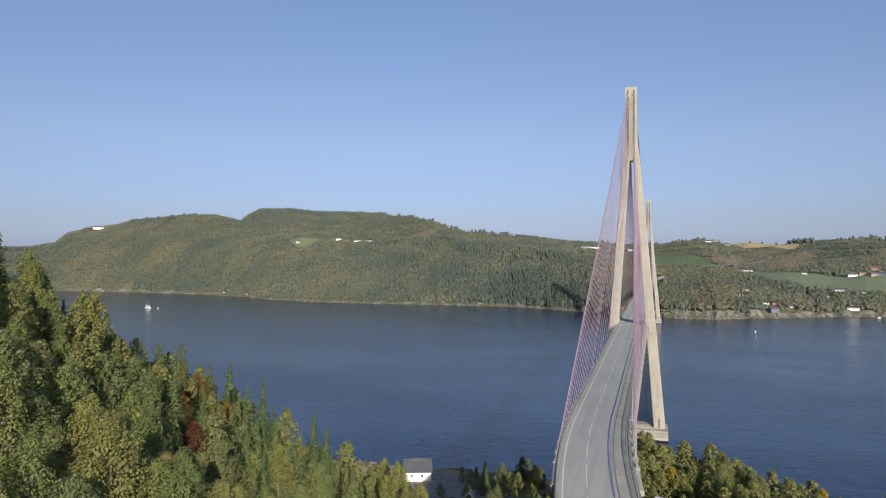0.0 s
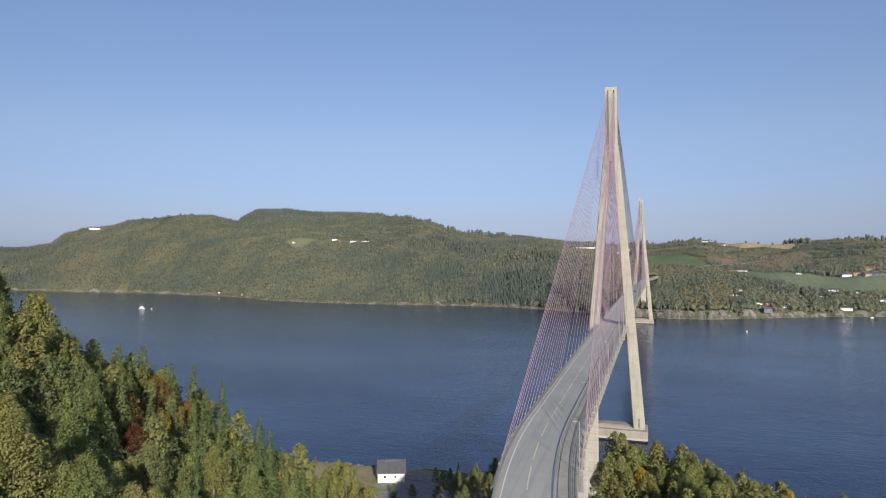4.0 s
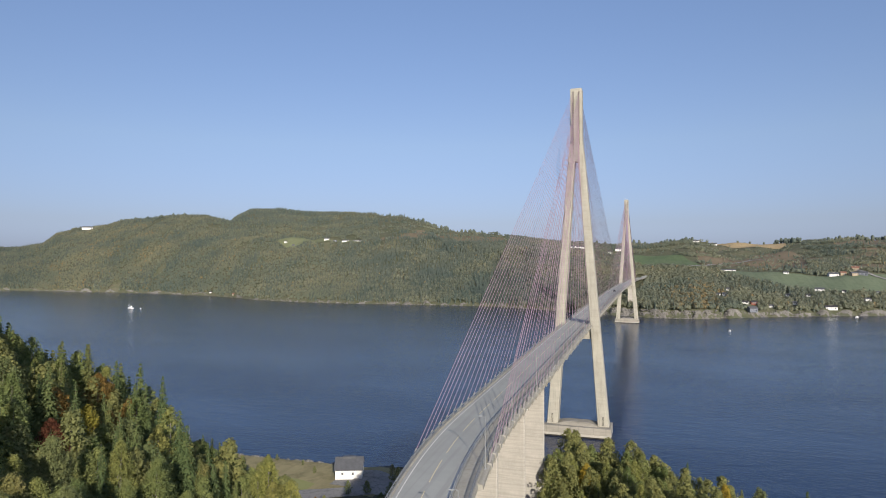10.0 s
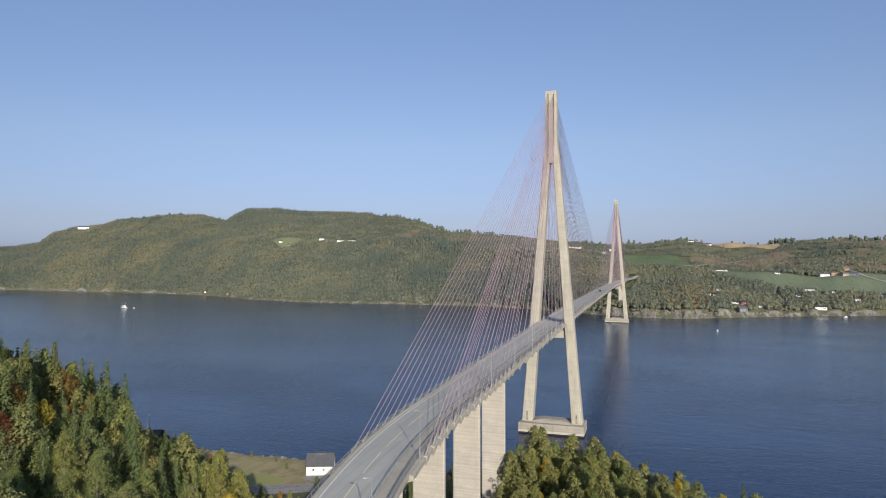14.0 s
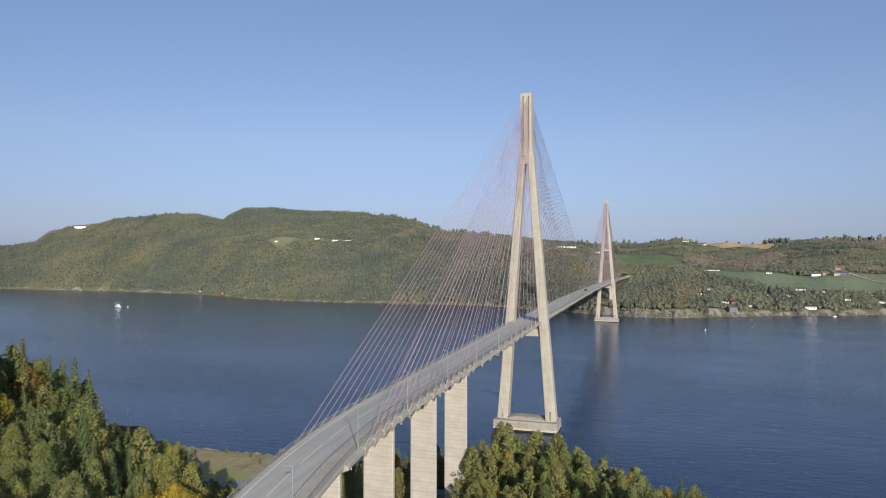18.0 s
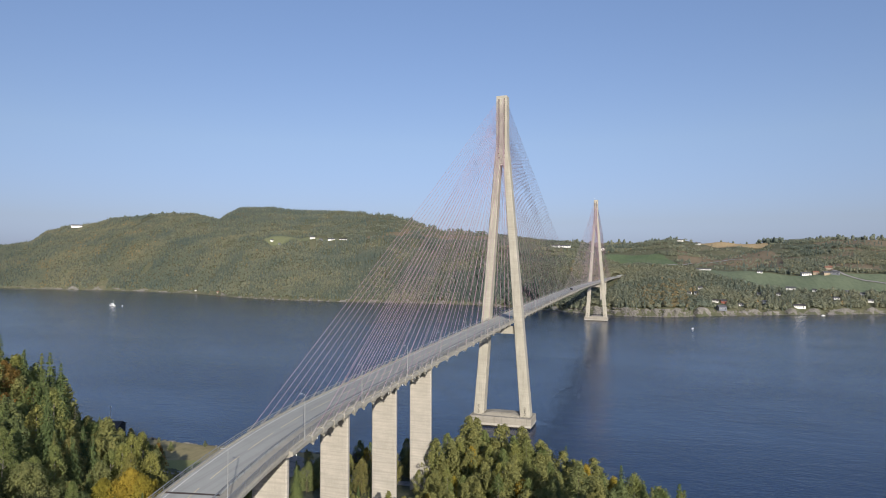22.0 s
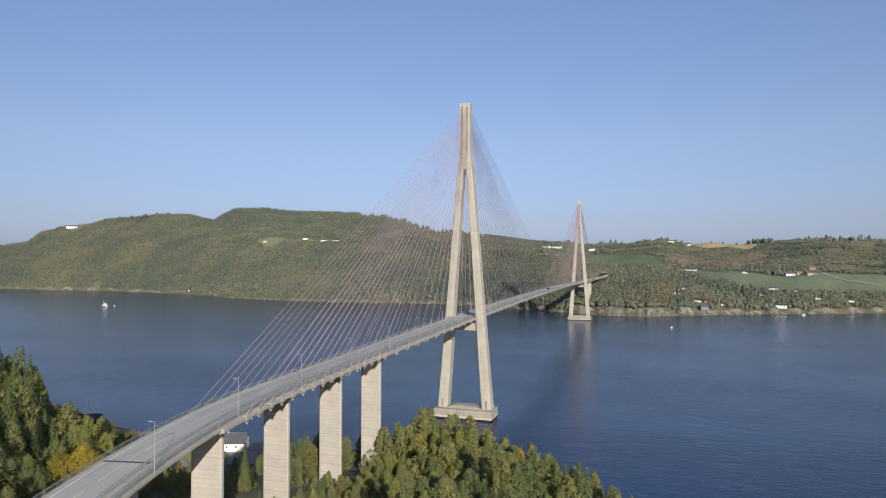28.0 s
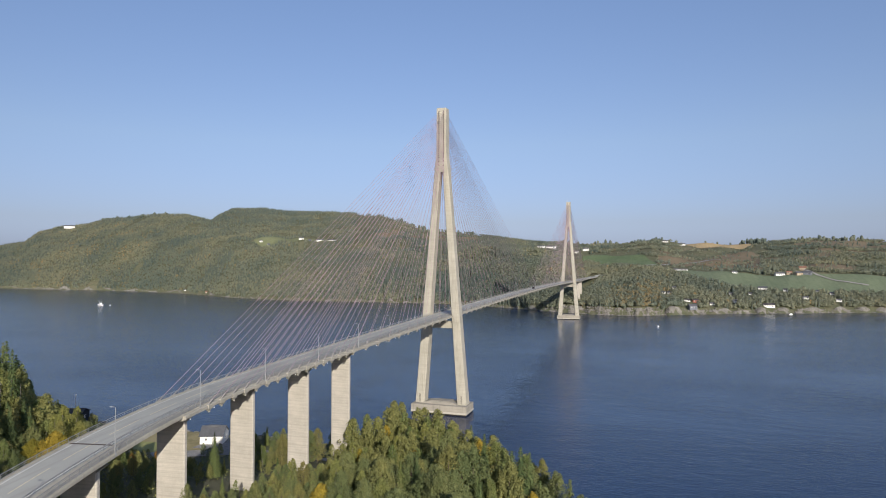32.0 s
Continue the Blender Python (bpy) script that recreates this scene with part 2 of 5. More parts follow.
LEAF_RED = leaf_mat("dark red autumn leaves", (0.085, 0.032, 0.022), (0.14, 0.055, 0.034), (0.19, 0.080, 0.048))
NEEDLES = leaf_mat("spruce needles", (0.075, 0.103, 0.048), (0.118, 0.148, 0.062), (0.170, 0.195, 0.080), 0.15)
# far woods' base colours lean blue-grey, with aerial haze painted into them
HAZED_SPRUCE = wood_mat("distant spruce tinted with haze", ((0.0, (0.148, 0.178, 0.152)), (0.6, (0.162, 0.191, 0.160)), (1.0, (0.178, 0.206, 0.170))))
HAZED_BROAD = wood_mat("distant broadleaf wood tinted with haze", ((0.0, (0.232, 0.259, 0.198)), (0.6, (0.253, 0.276, 0.206)), (0.93, (0.284, 0.288, 0.206)), (0.98, (0.320, 0.296, 0.188)), (1.0, (0.34, 0.282, 0.180))))
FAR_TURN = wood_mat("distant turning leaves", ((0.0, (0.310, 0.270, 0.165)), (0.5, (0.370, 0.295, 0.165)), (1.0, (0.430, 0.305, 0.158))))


# ---- small builders ----
def mesh_of(name, verts, faces, mat, smooth=False):
    me = bpy.data.meshes.new(name)
    me.from_pydata([tuple(v) for v in verts], [], [tuple(f) for f in faces])
    me.materials.append(mat)
    if smooth:
        me.shade_smooth()
    me.update()
    return me


def soup(name, verts, loops, per, mat):
    """A mesh from arrays: verts (n, 3) and faces of per corners each."""
    me = bpy.data.meshes.new(name)
    verts, loops = np.asarray(verts, np.float32), np.asarray(loops, np.int32).reshape(-1)
    nf = len(loops) // per
    me.vertices.add(len(verts)), me.loops.add(len(loops)), me.polygons.add(nf)
    me.vertices.foreach_set("co", verts.reshape(-1))
    me.loops.foreach_set("vertex_index", loops)
    me.polygons.foreach_set("loop_start", np.arange(nf, dtype=np.int32) * per)
    me.materials.append(mat)
    me.update(calc_edges=True)
    return me


def child(name, me, parent, label="", m=None):
    ob = new(name, me)
    ob.parent = parent
    if m is not None:
        ob.matrix_basis = m
    return tagged(ob, label) if label else ob


def thing(name, label, category, m=None, group="", kind=""):
    ob = new(name)
    if m is not None:
        ob.matrix_basis = m
    return tagged(ob, label, category, group, kind)


def box(x0, x1, y0, y1, z0, z1):
    v = [(x, y, z) for z in (z0, z1) for x, y in ((x0, y0), (x1, y0), (x1, y1), (x0, y1))]
    return v, [(3, 2, 1, 0), (4, 5, 6, 7), (0, 1, 5, 4), (1, 2, 6, 5), (2, 3, 7, 6), (3, 0, 4, 7)]


def bevel_box(x0, x1, y0, y1, z0, z1, b):
    """A box with its upright and top edges taken off."""
    def ring(i, z):
        return [(x0 + i + b, y0 + i, z), (x1 - i - b, y0 + i, z), (x1 - i, y0 + i + b, z), (x1 - i, y1 - i - b, z),
                (x1 - i - b, y1 - i, z), (x0 + i + b, y1 - i, z), (x0 + i, y1 - i - b, z), (x0 + i, y0 + i + b, z)]
    v = ring(0, z0) + ring(0, z1 - b) + ring(b, z1)
    f = [tuple(range(7, -1, -1)), tuple(range(16, 24))]
    for k in (0, 8):
        f += [(k + i, k + (i + 1) % 8, k + 8 + (i + 1) % 8, k + 8 + i) for i in range(8)]
    return v, f


def join(*pieces):
    v, f = [], []
    for pv, pf in pieces:
        f += [tuple(i + len(v) for i in q) for q in pf]
        v += list(pv)
    return v, f


def loft(rings, closed_ends=True):
    n = len(rings[0])
    v = [p for r in rings for p in r]
    f = [(k * n + i, k * n + (i + 1) % n, (k + 1) * n + (i + 1) % n, (k + 1) * n + i) for k in range(len(rings) - 1) for i in range(n)]
    if closed_ends:
        f += [tuple(range(n - 1, -1, -1)), tuple(range(len(v) - n, len(v)))]
    return v, f


def tube(points, radii, sides=6):
    """A round bar through the points."""
    pts, rings = [Vector(p) for p in points], []
    for i, p in enumerate(pts):
        d = (pts[min(i + 1, len(pts) - 1)] - pts[max(i - 1, 0)]).normalized()
        a = d.orthogonal().normalized()
        b = d.cross(a)
        r = radii[i] if isinstance(radii, (list, tuple)) else radii
        rings.append([p + (a * math.cos(2 * math.pi * k / sides) + b * math.sin(2 * math.pi * k / sides)) * r for k in range(sides)])
    return loft(rings)


def moved(piece, m):
    return [m @ Vector(p) for p in piece[0]], piece[1]


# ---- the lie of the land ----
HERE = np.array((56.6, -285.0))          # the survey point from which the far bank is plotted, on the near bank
# far bank: bearing from HERE, distance to the water's edge
FAR_SHORE = np.array([(-90, 2600), (-70, 2300), (-53.3, 2047), (-48.3, 1832), (-44.7, 1711), (-40.4, 1547), (-37.7, 1425), (-35.9, 1327), (-32.6, 1234),
                      (-28.2, 1166), (-22.6, 1124), (-14.9, 1069), (-9.3, 983), (-4.4, 918), (-1.5, 894), (1.7, 894), (5.2, 935), (9.6, 991), (14.4, 1053), (16.8, 1096), (30, 1300), (60, 1900)])
# far bank: bearing, distance and height of the first shelf, distance and height of the ridge
RELIEF = np.array([(-90, 2800, 50, 3000, 90), (-53.3, 2160, 60, 2450, 113), (-51.2, 2110, 70, 2400, 128), (-50.3, 2080, 82, 2420, 166), (-48.3, 2010, 100, 2450, 183), (-44.7, 1950, 130, 2350, 214),
                   (-41.5, 1840, 122, 2310, 228), (-39.5, 1780, 120, 2290, 226), (-37.7, 1700, 120, 2250, 206), (-35.9, 1650, 125, 2500, 267), (-33.5, 1640, 124, 2500, 271), (-31.5, 1640, 124, 2500, 262), (-28.2, 1640, 125, 2450, 259), (-22.6, 1500, 120, 2300, 237),
                   (-18.5, 1450, 115, 2100, 172)])
RELIEF_EAST = np.array([(-14.9, 1400, 105, 2050, 160), (-9.3, 1250, 85, 1950, 132), (-4.4, 1150, 62, 2000, 123), (-1.5, 1180, 62, 2000, 122), (1.7, 1150, 58, 2000, 135), (4.2, 1180, 56, 2000, 124),
                        (8.4, 1230, 55, 2000, 121), (9.8, 1240, 55, 2000, 126), (14.4, 1280, 55, 1980, 133), (16.8, 1300, 55, 1980, 127), (60, 2200, 60, 2600, 120)])
RELIEF = np.vstack([RELIEF, RELIEF_EAST])
# near bank: x, y of the water's edge, width of the flat foreshore, slope behind it
NEAR = np.array([(-900, 60, 20, 0.45), (-300, -50, 20, 0.42), (-150, -76, 24, 0.40), (-100, -76, 33, 0.38), (-75, -75, 42, 0.36), (-45, -70, 46, 0.31), (-10, -66, 28, 0.20), (20, -72, 14, 0.20),
                 (45, -88, 6, 0.24), (65, -118, 4, 0.25), (85, -155, 4, 0.25), (110, -215, 4, 0.25), (150, -290, 4, 0.22), (300, -430, 4, 0.2), (900, -700, 4, 0.2)])


def smooth(a, b, x):
    s = np.clip((x - a) / (b - a), 0, 1)
    return s * s * (3 - 2 * s)


def wob(x, y, size, seed):
    """Cheap rolling noise, about -1 to 1."""
    r = np.random.RandomState(seed)
    out = 0
    for k in range(5):
        a, p, f = r.uniform(0, 6.28), r.uniform(0, 6.28), r.uniform(0.6, 1.9) / size
        out = out + np.sin((x * np.cos(a) + y * np.sin(a)) * f * 6.28 + p)
    return out / 3.0


def polar(x, y):
    dx, dy = x - HERE[0], y - HERE[1]
    return np.degrees(np.arctan2(dx, dy)), np.hypot(dx, dy)


def ground_z(x, y):
    x, y = np.asarray(x, float), np.asarray(y, float)
    az, r = polar(x, y)
    rs = np.interp(az, FAR_SHORE[:, 0], FAR_SHORE[:, 1]) + 5 * wob(az * 20, r * 0, 30, 3)
    rm, zm, rk, zk = [np.interp(az, RELIEF[:, 0], RELIEF[:, k]) for k in (1, 2, 3, 4)]
    s1, s2 = np.clip((r - rs) / (rm - rs), 0, 1), np.clip((r - rm) / (rk - rm), 0, 1)
    bank = 3.5 + 4.0 * smooth(-8, -4, az) * (1 - smooth(5, 9, az))
    far = bank * smooth(0, 12, r - rs) + (zm - bank) * s1 ** 0.92 + (zk - zm) * (0.5 * s2 + 0.5 * smooth(0, 1, s2)) - np.clip(r - rk, 0, 900) * 0.05
    far = far + (wob(x, y, 160, 5) * (4 + 4 * (1 - s2) * smooth(-9, -16, az)) + wob(x, y, 75, 6) * 2.5 * (1 - s2) * smooth(-9, -16, az)) * smooth(30, 260, r - rs) * (s1 > 0)
    far = np.where(r < rs, -np.clip((rs - r) * 0.25, 0, 25), far)
    ys, flat, k = [np.interp(x, NEAR[:, 0], NEAR[:, i]) for i in (1, 2, 3)]
    d = ys - y + 1.6 * wob(x, y * 0, 26, 8)
    up = 3.6 * smooth(0, 7, d) + k * np.clip(d - flat, 0, None) + 0.0022 * smooth(-48, -88, x) * np.clip(d - flat, 0, 150) ** 2
    up = np.where(up > 72, 72 + (up - 72) * 0.45, up) + wob(x, y, 45, 9) * 1.6 * smooth(10, 60, d - flat)
    near = np.where(d < 0, np.clip(d * 0.3, -25, 0), np.minimum(up, 170))
    return np.where((d > 0) | (r < 500) & (az > -70) & (az < 70) & (d > -60), near, np.where(np.abs(az) > 75, near, far))


def z_at(x, y):
    return float(ground_z(x, y))


# one sheet of land, finer towards the fjord
az_steps = np.concatenate([np.arange(-180, -64, 4.0), np.arange(-64, 30, 0.25), np.arange(30, 180, 4.0)])
r_steps = np.concatenate([[0.0], np.geomspace(3, 850, 110), np.arange(860, 2700, 11), np.geomspace(2720, 4300, 10)])
A, Rr = np.meshgrid(np.radians(az_steps), r_steps)
gx, gy = HERE[0] + Rr * np.sin(A), HERE[1] + Rr * np.cos(A)
gz = ground_z(gx, gy)
na, nr = len(az_steps), len(r_steps)
i, j = np.meshgrid(np.arange(nr - 1), np.arange(na), indexing="ij")
quads = np.stack([i * na + j, (i + 1) * na + j, (i + 1) * na + (j + 1) % na, i * na + (j + 1) % na], -1)[:, :, ::-1]
land = new("ground", soup("ground", np.stack([gx, gy, gz], -1).reshape(-1, 3), quads, 4, GROUND))
land.data.shade_smooth()
tagged(land, "wooded fjord banks of grass, scrub and rock", "ground", kind="structure")

wv, wf = [], []
n = 48
for k in range(n):
    wv.append((HERE[0] + 4400 * math.sin(6.2832 * k / n), HERE[1] + 4400 * math.cos(6.2832 * k / n), 0))
water = new("water", mesh_of("water", wv, [tuple(range(n - 1, -1, -1))], WATER))
tagged(water, "blue rippled water of a wide fjord", "water", kind="structure")


def drape(name, bearings, inner, outer, mat, label, category, lift=0.35, rows=14, step=0.25):
    """A field on the far bank: between two curves of distance over bearing."""
    b = np.arange(bearings[0], bearings[-1] + 1e-6, step)
    lo, hi = np.interp(b, bearings, inner), np.interp(b, bearings, outer)
    t = np.linspace(0, 1, rows)[:, None]
    rr = lo * (1 - t) + hi * t
    x, y = HERE[0] + rr * np.sin(np.radians(b)), HERE[1] + rr * np.cos(np.radians(b))
    m = len(b)
    p, q = np.meshgrid(np.arange(rows - 1), np.arange(m - 1), indexing="ij")
    f = np.stack([p * m + q, p * m + q + 1, (p + 1) * m + q + 1, (p + 1) * m + q], -1)
    FIELDS.append((bearings, inner, outer))
    ob = new(name, soup(name, np.stack([x, y, ground_z(x, y) + lift], -1).reshape(-1, 3), f, 4, mat))
    return tagged(ob, label, category, kind="structure")


FIELDS = []
drape("field", (-3.9, -2.0, 0.5, 2.0, 2.9), (1300, 1270, 1235, 1230, 1250), (1560, 1560, 1560, 1400, 1300), GREEN_FIELD, "bright green meadow sloping towards the fjord", "field", 0.7)
drape("field", (3.2, 4.5, 6.5, 9.0, 12.0, 15.0, 17.5, 22.0), (1200, 1160, 1140, 1120, 1125, 1160, 1190, 1250), (1240, 1235, 1225, 1215, 1235, 1270, 1300, 1350), PALE_FIELD, "grey-green hay field above the shore houses", "field", 0.7)
drape("field", (4.3, 5.5, 8.9, 9.3), (1860, 1810, 1805, 1850), (2010, 2010, 2010, 2000), STRAW_FIELD, "ripe straw-coloured stubble field on the ridge", "field", 0.7)
drape("field", (-33.8, -33.0, -31.5, -30.0, -28.5, -27.0, -25.8), (1640, 1612, 1630, 1598, 1615, 1600, 1640), (1665, 1700, 1690, 1735, 1720, 1730, 1660), PASTURE, "pale green farm pasture high on the hillside", "field", 0.7)

felled = np.arange(-25, -11.9, 0.5)
drape("clearing", felled, 1590 + 50 * np.sin(felled * 2.1) + 30 * np.sin(felled * 5), 1850 + 60 * np.sin(felled * 1.7) - 18 * (felled + 18) ** 2 / 4, SCRUB, "brown clear-felled slope on the hillside", "clearing", 0.5, 22)
felled = np.arange(12.5, 24.1, 0.5)
drape("clearing", felled, 1700 + 30 * np.sin(felled * 2.9), 1985 + 20 * np.sin(felled * 1.9), SCRUB, "brown heath on the eastern ridge", "clearing", 0.5, 22)
felled = np.arange(2.5, 17.1, 0.5)
drape("clearing", felled, 1330 + 25 * np.sin(felled * 2.3), 1600 + 90 * np.sin(felled * 0.9) + 30 * np.sin(felled * 3), SCRUB, "brown scrub slope above the hay field", "clearing", 0.5, 22)

shelf = np.arange(-6.5, 24.1, 0.5)
rim = np.interp(shelf, FAR_SHORE[:, 0], FAR_SHORE[:, 1])
drape("shore_rock", shelf, rim - 4, rim + 8 + 4 * np.sin(shelf * 3.1) + 3 * np.sin(shelf * 7.7), ROCK, "bare grey rock shelf along the far shore", "rock", 0.5, 10, 0.1)
shelf = np.arange(-62, -6.4, 0.5)
rim = np.interp(shelf, FAR_SHORE[:, 0], FAR_SHORE[:, 1])
drape("beach", shelf, rim - 4, rim + 2.5 + 1.5 * np.sin(shelf * 2.3), BEACH_ROCK, "narrow stony beach below the wooded hillside", "beach", 0.4, 6, 0.25)
FIELDS = FIELDS[:4]


def in_fields(az, r, pad=8):
    hit = np.zeros_like(r, bool)
    for b, lo, hi in FIELDS:
        hit |= (az > b[0] - 0.15) & (az < b[-1] + 0.15) & (r > np.interp(az, b, lo) - pad) & (r < np.interp(az, b, hi) + pad)
    return hit


def strip(name, points, width, mat, label, category, lift=0.06, far=False, kind="structure"):
    """A road or path that follows the ground."""
    pts = [Vector((*p, 0)) for p in points]
    dense = []
    for a, b in zip(pts, pts[1:]):
        k = max(2, int((b - a).length / (8 if far else 2)))
        dense += [a.lerp(b, t / k) for t in range(k)]
    dense.append(pts[-1])
    v = []
    for t, p in enumerate(dense):
        d = (dense[min(t + 1, len(dense) - 1)] - dense[max(t - 1, 0)]).normalized()
        s = Vector((d.y, -d.x, 0)) * width / 2
        for u in (-1, -0.33, 0.33, 1):
            q = p + s * u
            v.append((q.x, q.y, z_at(q.x, q.y) + lift))
    f = [(t * 4 + u, t * 4 + u + 1, t * 4 + u + 5, t * 4 + u + 4) for t in range(len(dense) - 1) for u in range(3)]
    return tagged(new(name, mesh_of(name, v, f, mat)), label, category, kind=kind)


# ---- the bridge ----
SPAN = 530.0                             # between the two towers
CURVE_FROM, CURVE_R = -160.0, 280.0      # the near approach bends away from here


def deck_z(y):
    z = 50.3 - 2.85e-5 * (y - 265) ** 2
    return z - (0.0006 * (y + 170) ** 2 if y < -170 else 0.0) + (0.00015 * (y - 590) ** 2 if y > 590 else 0.0)


def deck_at(s):
    """Centre of the deck's top at the length s along it, and its heading to the right (unit vector across)."""
    if s >= CURVE_FROM:
        if s > 690:
            a = (s - 690) / 420.0
            return Vector((420 * (1 - math.cos(a)), 690 + 420 * math.sin(a), deck_z(s))), Vector((math.cos(a), -math.sin(a), 0))
        return Vector((0, s, deck_z(s))), Vector((1, 0, 0))
    a = (CURVE_FROM - s) / CURVE_R
    return Vector((CURVE_R * (1 - math.cos(a)), CURVE_FROM - CURVE_R * math.sin(a), deck_z(s))), Vector((math.cos(a), math.sin(a), 0))


def ribbon(profile, s0, s1, step, closed=True):
    """Sweeps a profile of (across, up) along the deck."""
    k = max(2, int(round((s1 - s0) / step)) + 1)
    rings = []
    for s in np.linspace(s0, s1, k):
        c, side = deck_at(float(s))
        rings.append([c + side * a + Vector((0, 0, h)) for a, h in profile])
    if closed:
        return loft(rings)
    m = len(profile)
    return [p for r in rings for p in r], [(q * m + t, q * m + t + 1, (q + 1) * m + t + 1, (q + 1) * m + t) for q in range(k - 1) for t in range(m - 1)]


bridge = thing("cable_stayed_bridge", "long concrete cable-stayed road bridge with red stays over a fjord", "bridge")
GIRDER = [(-6.5, -0.15), (-6.5, -0.75), (-5.7, -1.05), (-1.0, -2.35), (1.0, -2.35), (5.7, -1.05), (6.5, -0.75), (6.5, -0.15), (6.1, 0.0), (-6.1, 0.0)]
SLIM = [(-5.75, -0.1), (-5.75, -0.6), (-3.2, -1.0), (-2.6, -2.3), (2.6, -2.3), (3.2, -1.0), (5.75, -0.6), (5.75, -0.1), (5.7, 0.0), (-5.7, 0.0)]
NECK = [(max(-5.3, min(5.3, a)), h) for a, h in GIRDER]
deck = child("deck", mesh_of("deck", *join(ribbon(GIRDER, -196, -3.2, 4), ribbon(NECK, -3.2, 3.2, 3.2), ribbon(GIRDER, 3.2, SPAN - 3.2, 6), ribbon(NECK, SPAN - 3.2, SPAN + 3.2, 3.2),
                                           ribbon(GIRDER, SPAN + 3.2, 726, 6)), DECK_CONCRETE), bridge, "weathered concrete box girder with slanted undersides")
for a, b in ((-312, -196), (726, 800)):
    child("approach_deck", mesh_of("approach_deck", *ribbon(SLIM, a, b, 3), DECK_CONCRETE), bridge, "narrower concrete approach viaduct on a bend")
child("carriageway", mesh_of("carriageway", *ribbon([(-5.35, 0.03), (2.75, 0.03)], -312, 800, 3, False), ASPHALT), deck, "pale worn asphalt carriageway")
child("footway", mesh_of("footway", *ribbon([(2.95, 0.0), (2.95, 0.14), (5.3, 0.14), (5.3, 0.0)], -312, 800, 3), DECK_CONCRETE), deck, "raised concrete footway")
for a, lab in ((-4.75, "white edge line along the parapet"), (2.15, "white edge line along the footway")):
    child("edge_line", mesh_of("edge_line", *ribbon([(a - 0.1, 0.036), (a + 0.1, 0.036)], -312, 800, 3, False), WHITE_LINE), deck, lab)
s = -304.5
while s < 726:
    child("lane_dash", mesh_of("lane_dash", *ribbon([(-1.42, 0.036), (-1.24, 0.036)], s, s + 9.0, 3, False), YELLOW_LINE), deck)
    s += 12.0
for s in (-213.6, 726.0):
    child("expansion_joint", mesh_of("expansion_joint", *ribbon([(-5.6, 0.04), (-5.6, 0.02), (5.3, 0.02), (5.3, 0.04)], s, s + 0.5, 0.5), JOINT), deck, "dark rusty expansion joint across the road")

# edge kerbs, rails and posts
RAILS = [(-5.65, 1.05, (0.35, 0.65, 1.0), "galvanised tube parapet", "parapet"), (2.85, 0.8, (0.62, 0.78), "galvanised guard rail beside the footway", "guard_rail"),
         (5.45, 1.25, (0.35, 0.65, 0.95, 1.2), "galvanised footway parapet", "parapet")]
TOWER_GAPS = (-3.1, 3.1, SPAN - 3.1, SPAN + 3.1)
for across, tall, bars, lab, nm in RAILS:
    ranges = [(-312, 800)] if nm == "guard_rail" else [(-312, -3.1), (3.1, SPAN - 3.1), (SPAN + 3.1, 800)]
    rail = child(nm, mesh_of(nm, *join(*[ribbon([(across - w, h - w), (across + w, h - w), (across + w, h + w), (across - w, h + w)], a, b, 4)
                                        for a, b in ranges for h, w in [(q, 0.05 if q == bars[-1] else 0.022) for q in bars]]), STEEL), bridge, lab)
    post = mesh_of("post", *bevel_box(-0.035, 0.035, -0.035, 0.035, -0.12, tall, 0.01), STEEL)
    rest = []
    for q in np.arange(-311, 799, 2.5):
        c, side = deck_at(float(q))
        if nm == "parapet" and min(abs(q), abs(q - SPAN)) < 3.2:
            continue
        p = c + side * across
        if -245 < q < -30:
            child("post", post, rail, m=Matrix.Translation(p))
        else:
            rest.append(moved(box(-0.04, 0.04, -0.04, 0.04, -0.12, tall), Matrix.Translation(p)))
    tagged(child("post_rest", mesh_of("post_rest", *join(*rest), STEEL), rail), kind="stuff")
for across in (-5.65, 5.45):
    child("kerb", mesh_of("kerb", *join(*[ribbon([(across - 0.22, 0), (across + 0.22, 0), (across + 0.18, 0.2), (across - 0.18, 0.2)], a, b, 4) for a, b in ((-312, -3.1), (3.1, SPAN - 3.1), (SPAN + 3.1, 800))]), DECK_CONCRETE), deck)


# towers
def leg_x(z):
    """Outer and inner faces of a leg at the height z."""
    return 13.3 - (z - 5) * 0.0843, 8.5 - (z - 5) * 0.0675


def leg_ring(side, z, depth, grow=0.0):
    o, i = leg_x(z)
    o, i, c = o + grow, i - grow, 0.28
    pts = [(i + c, -depth), (o - c, -depth), (o, -depth + c), (o, depth - c), (o - c, depth), (i + c, depth), (i, depth - c), (i, -depth + c)]
    ring = [(side * x, y, z) for x, y in pts]
    return ring if side > 0 else ring[::-1]


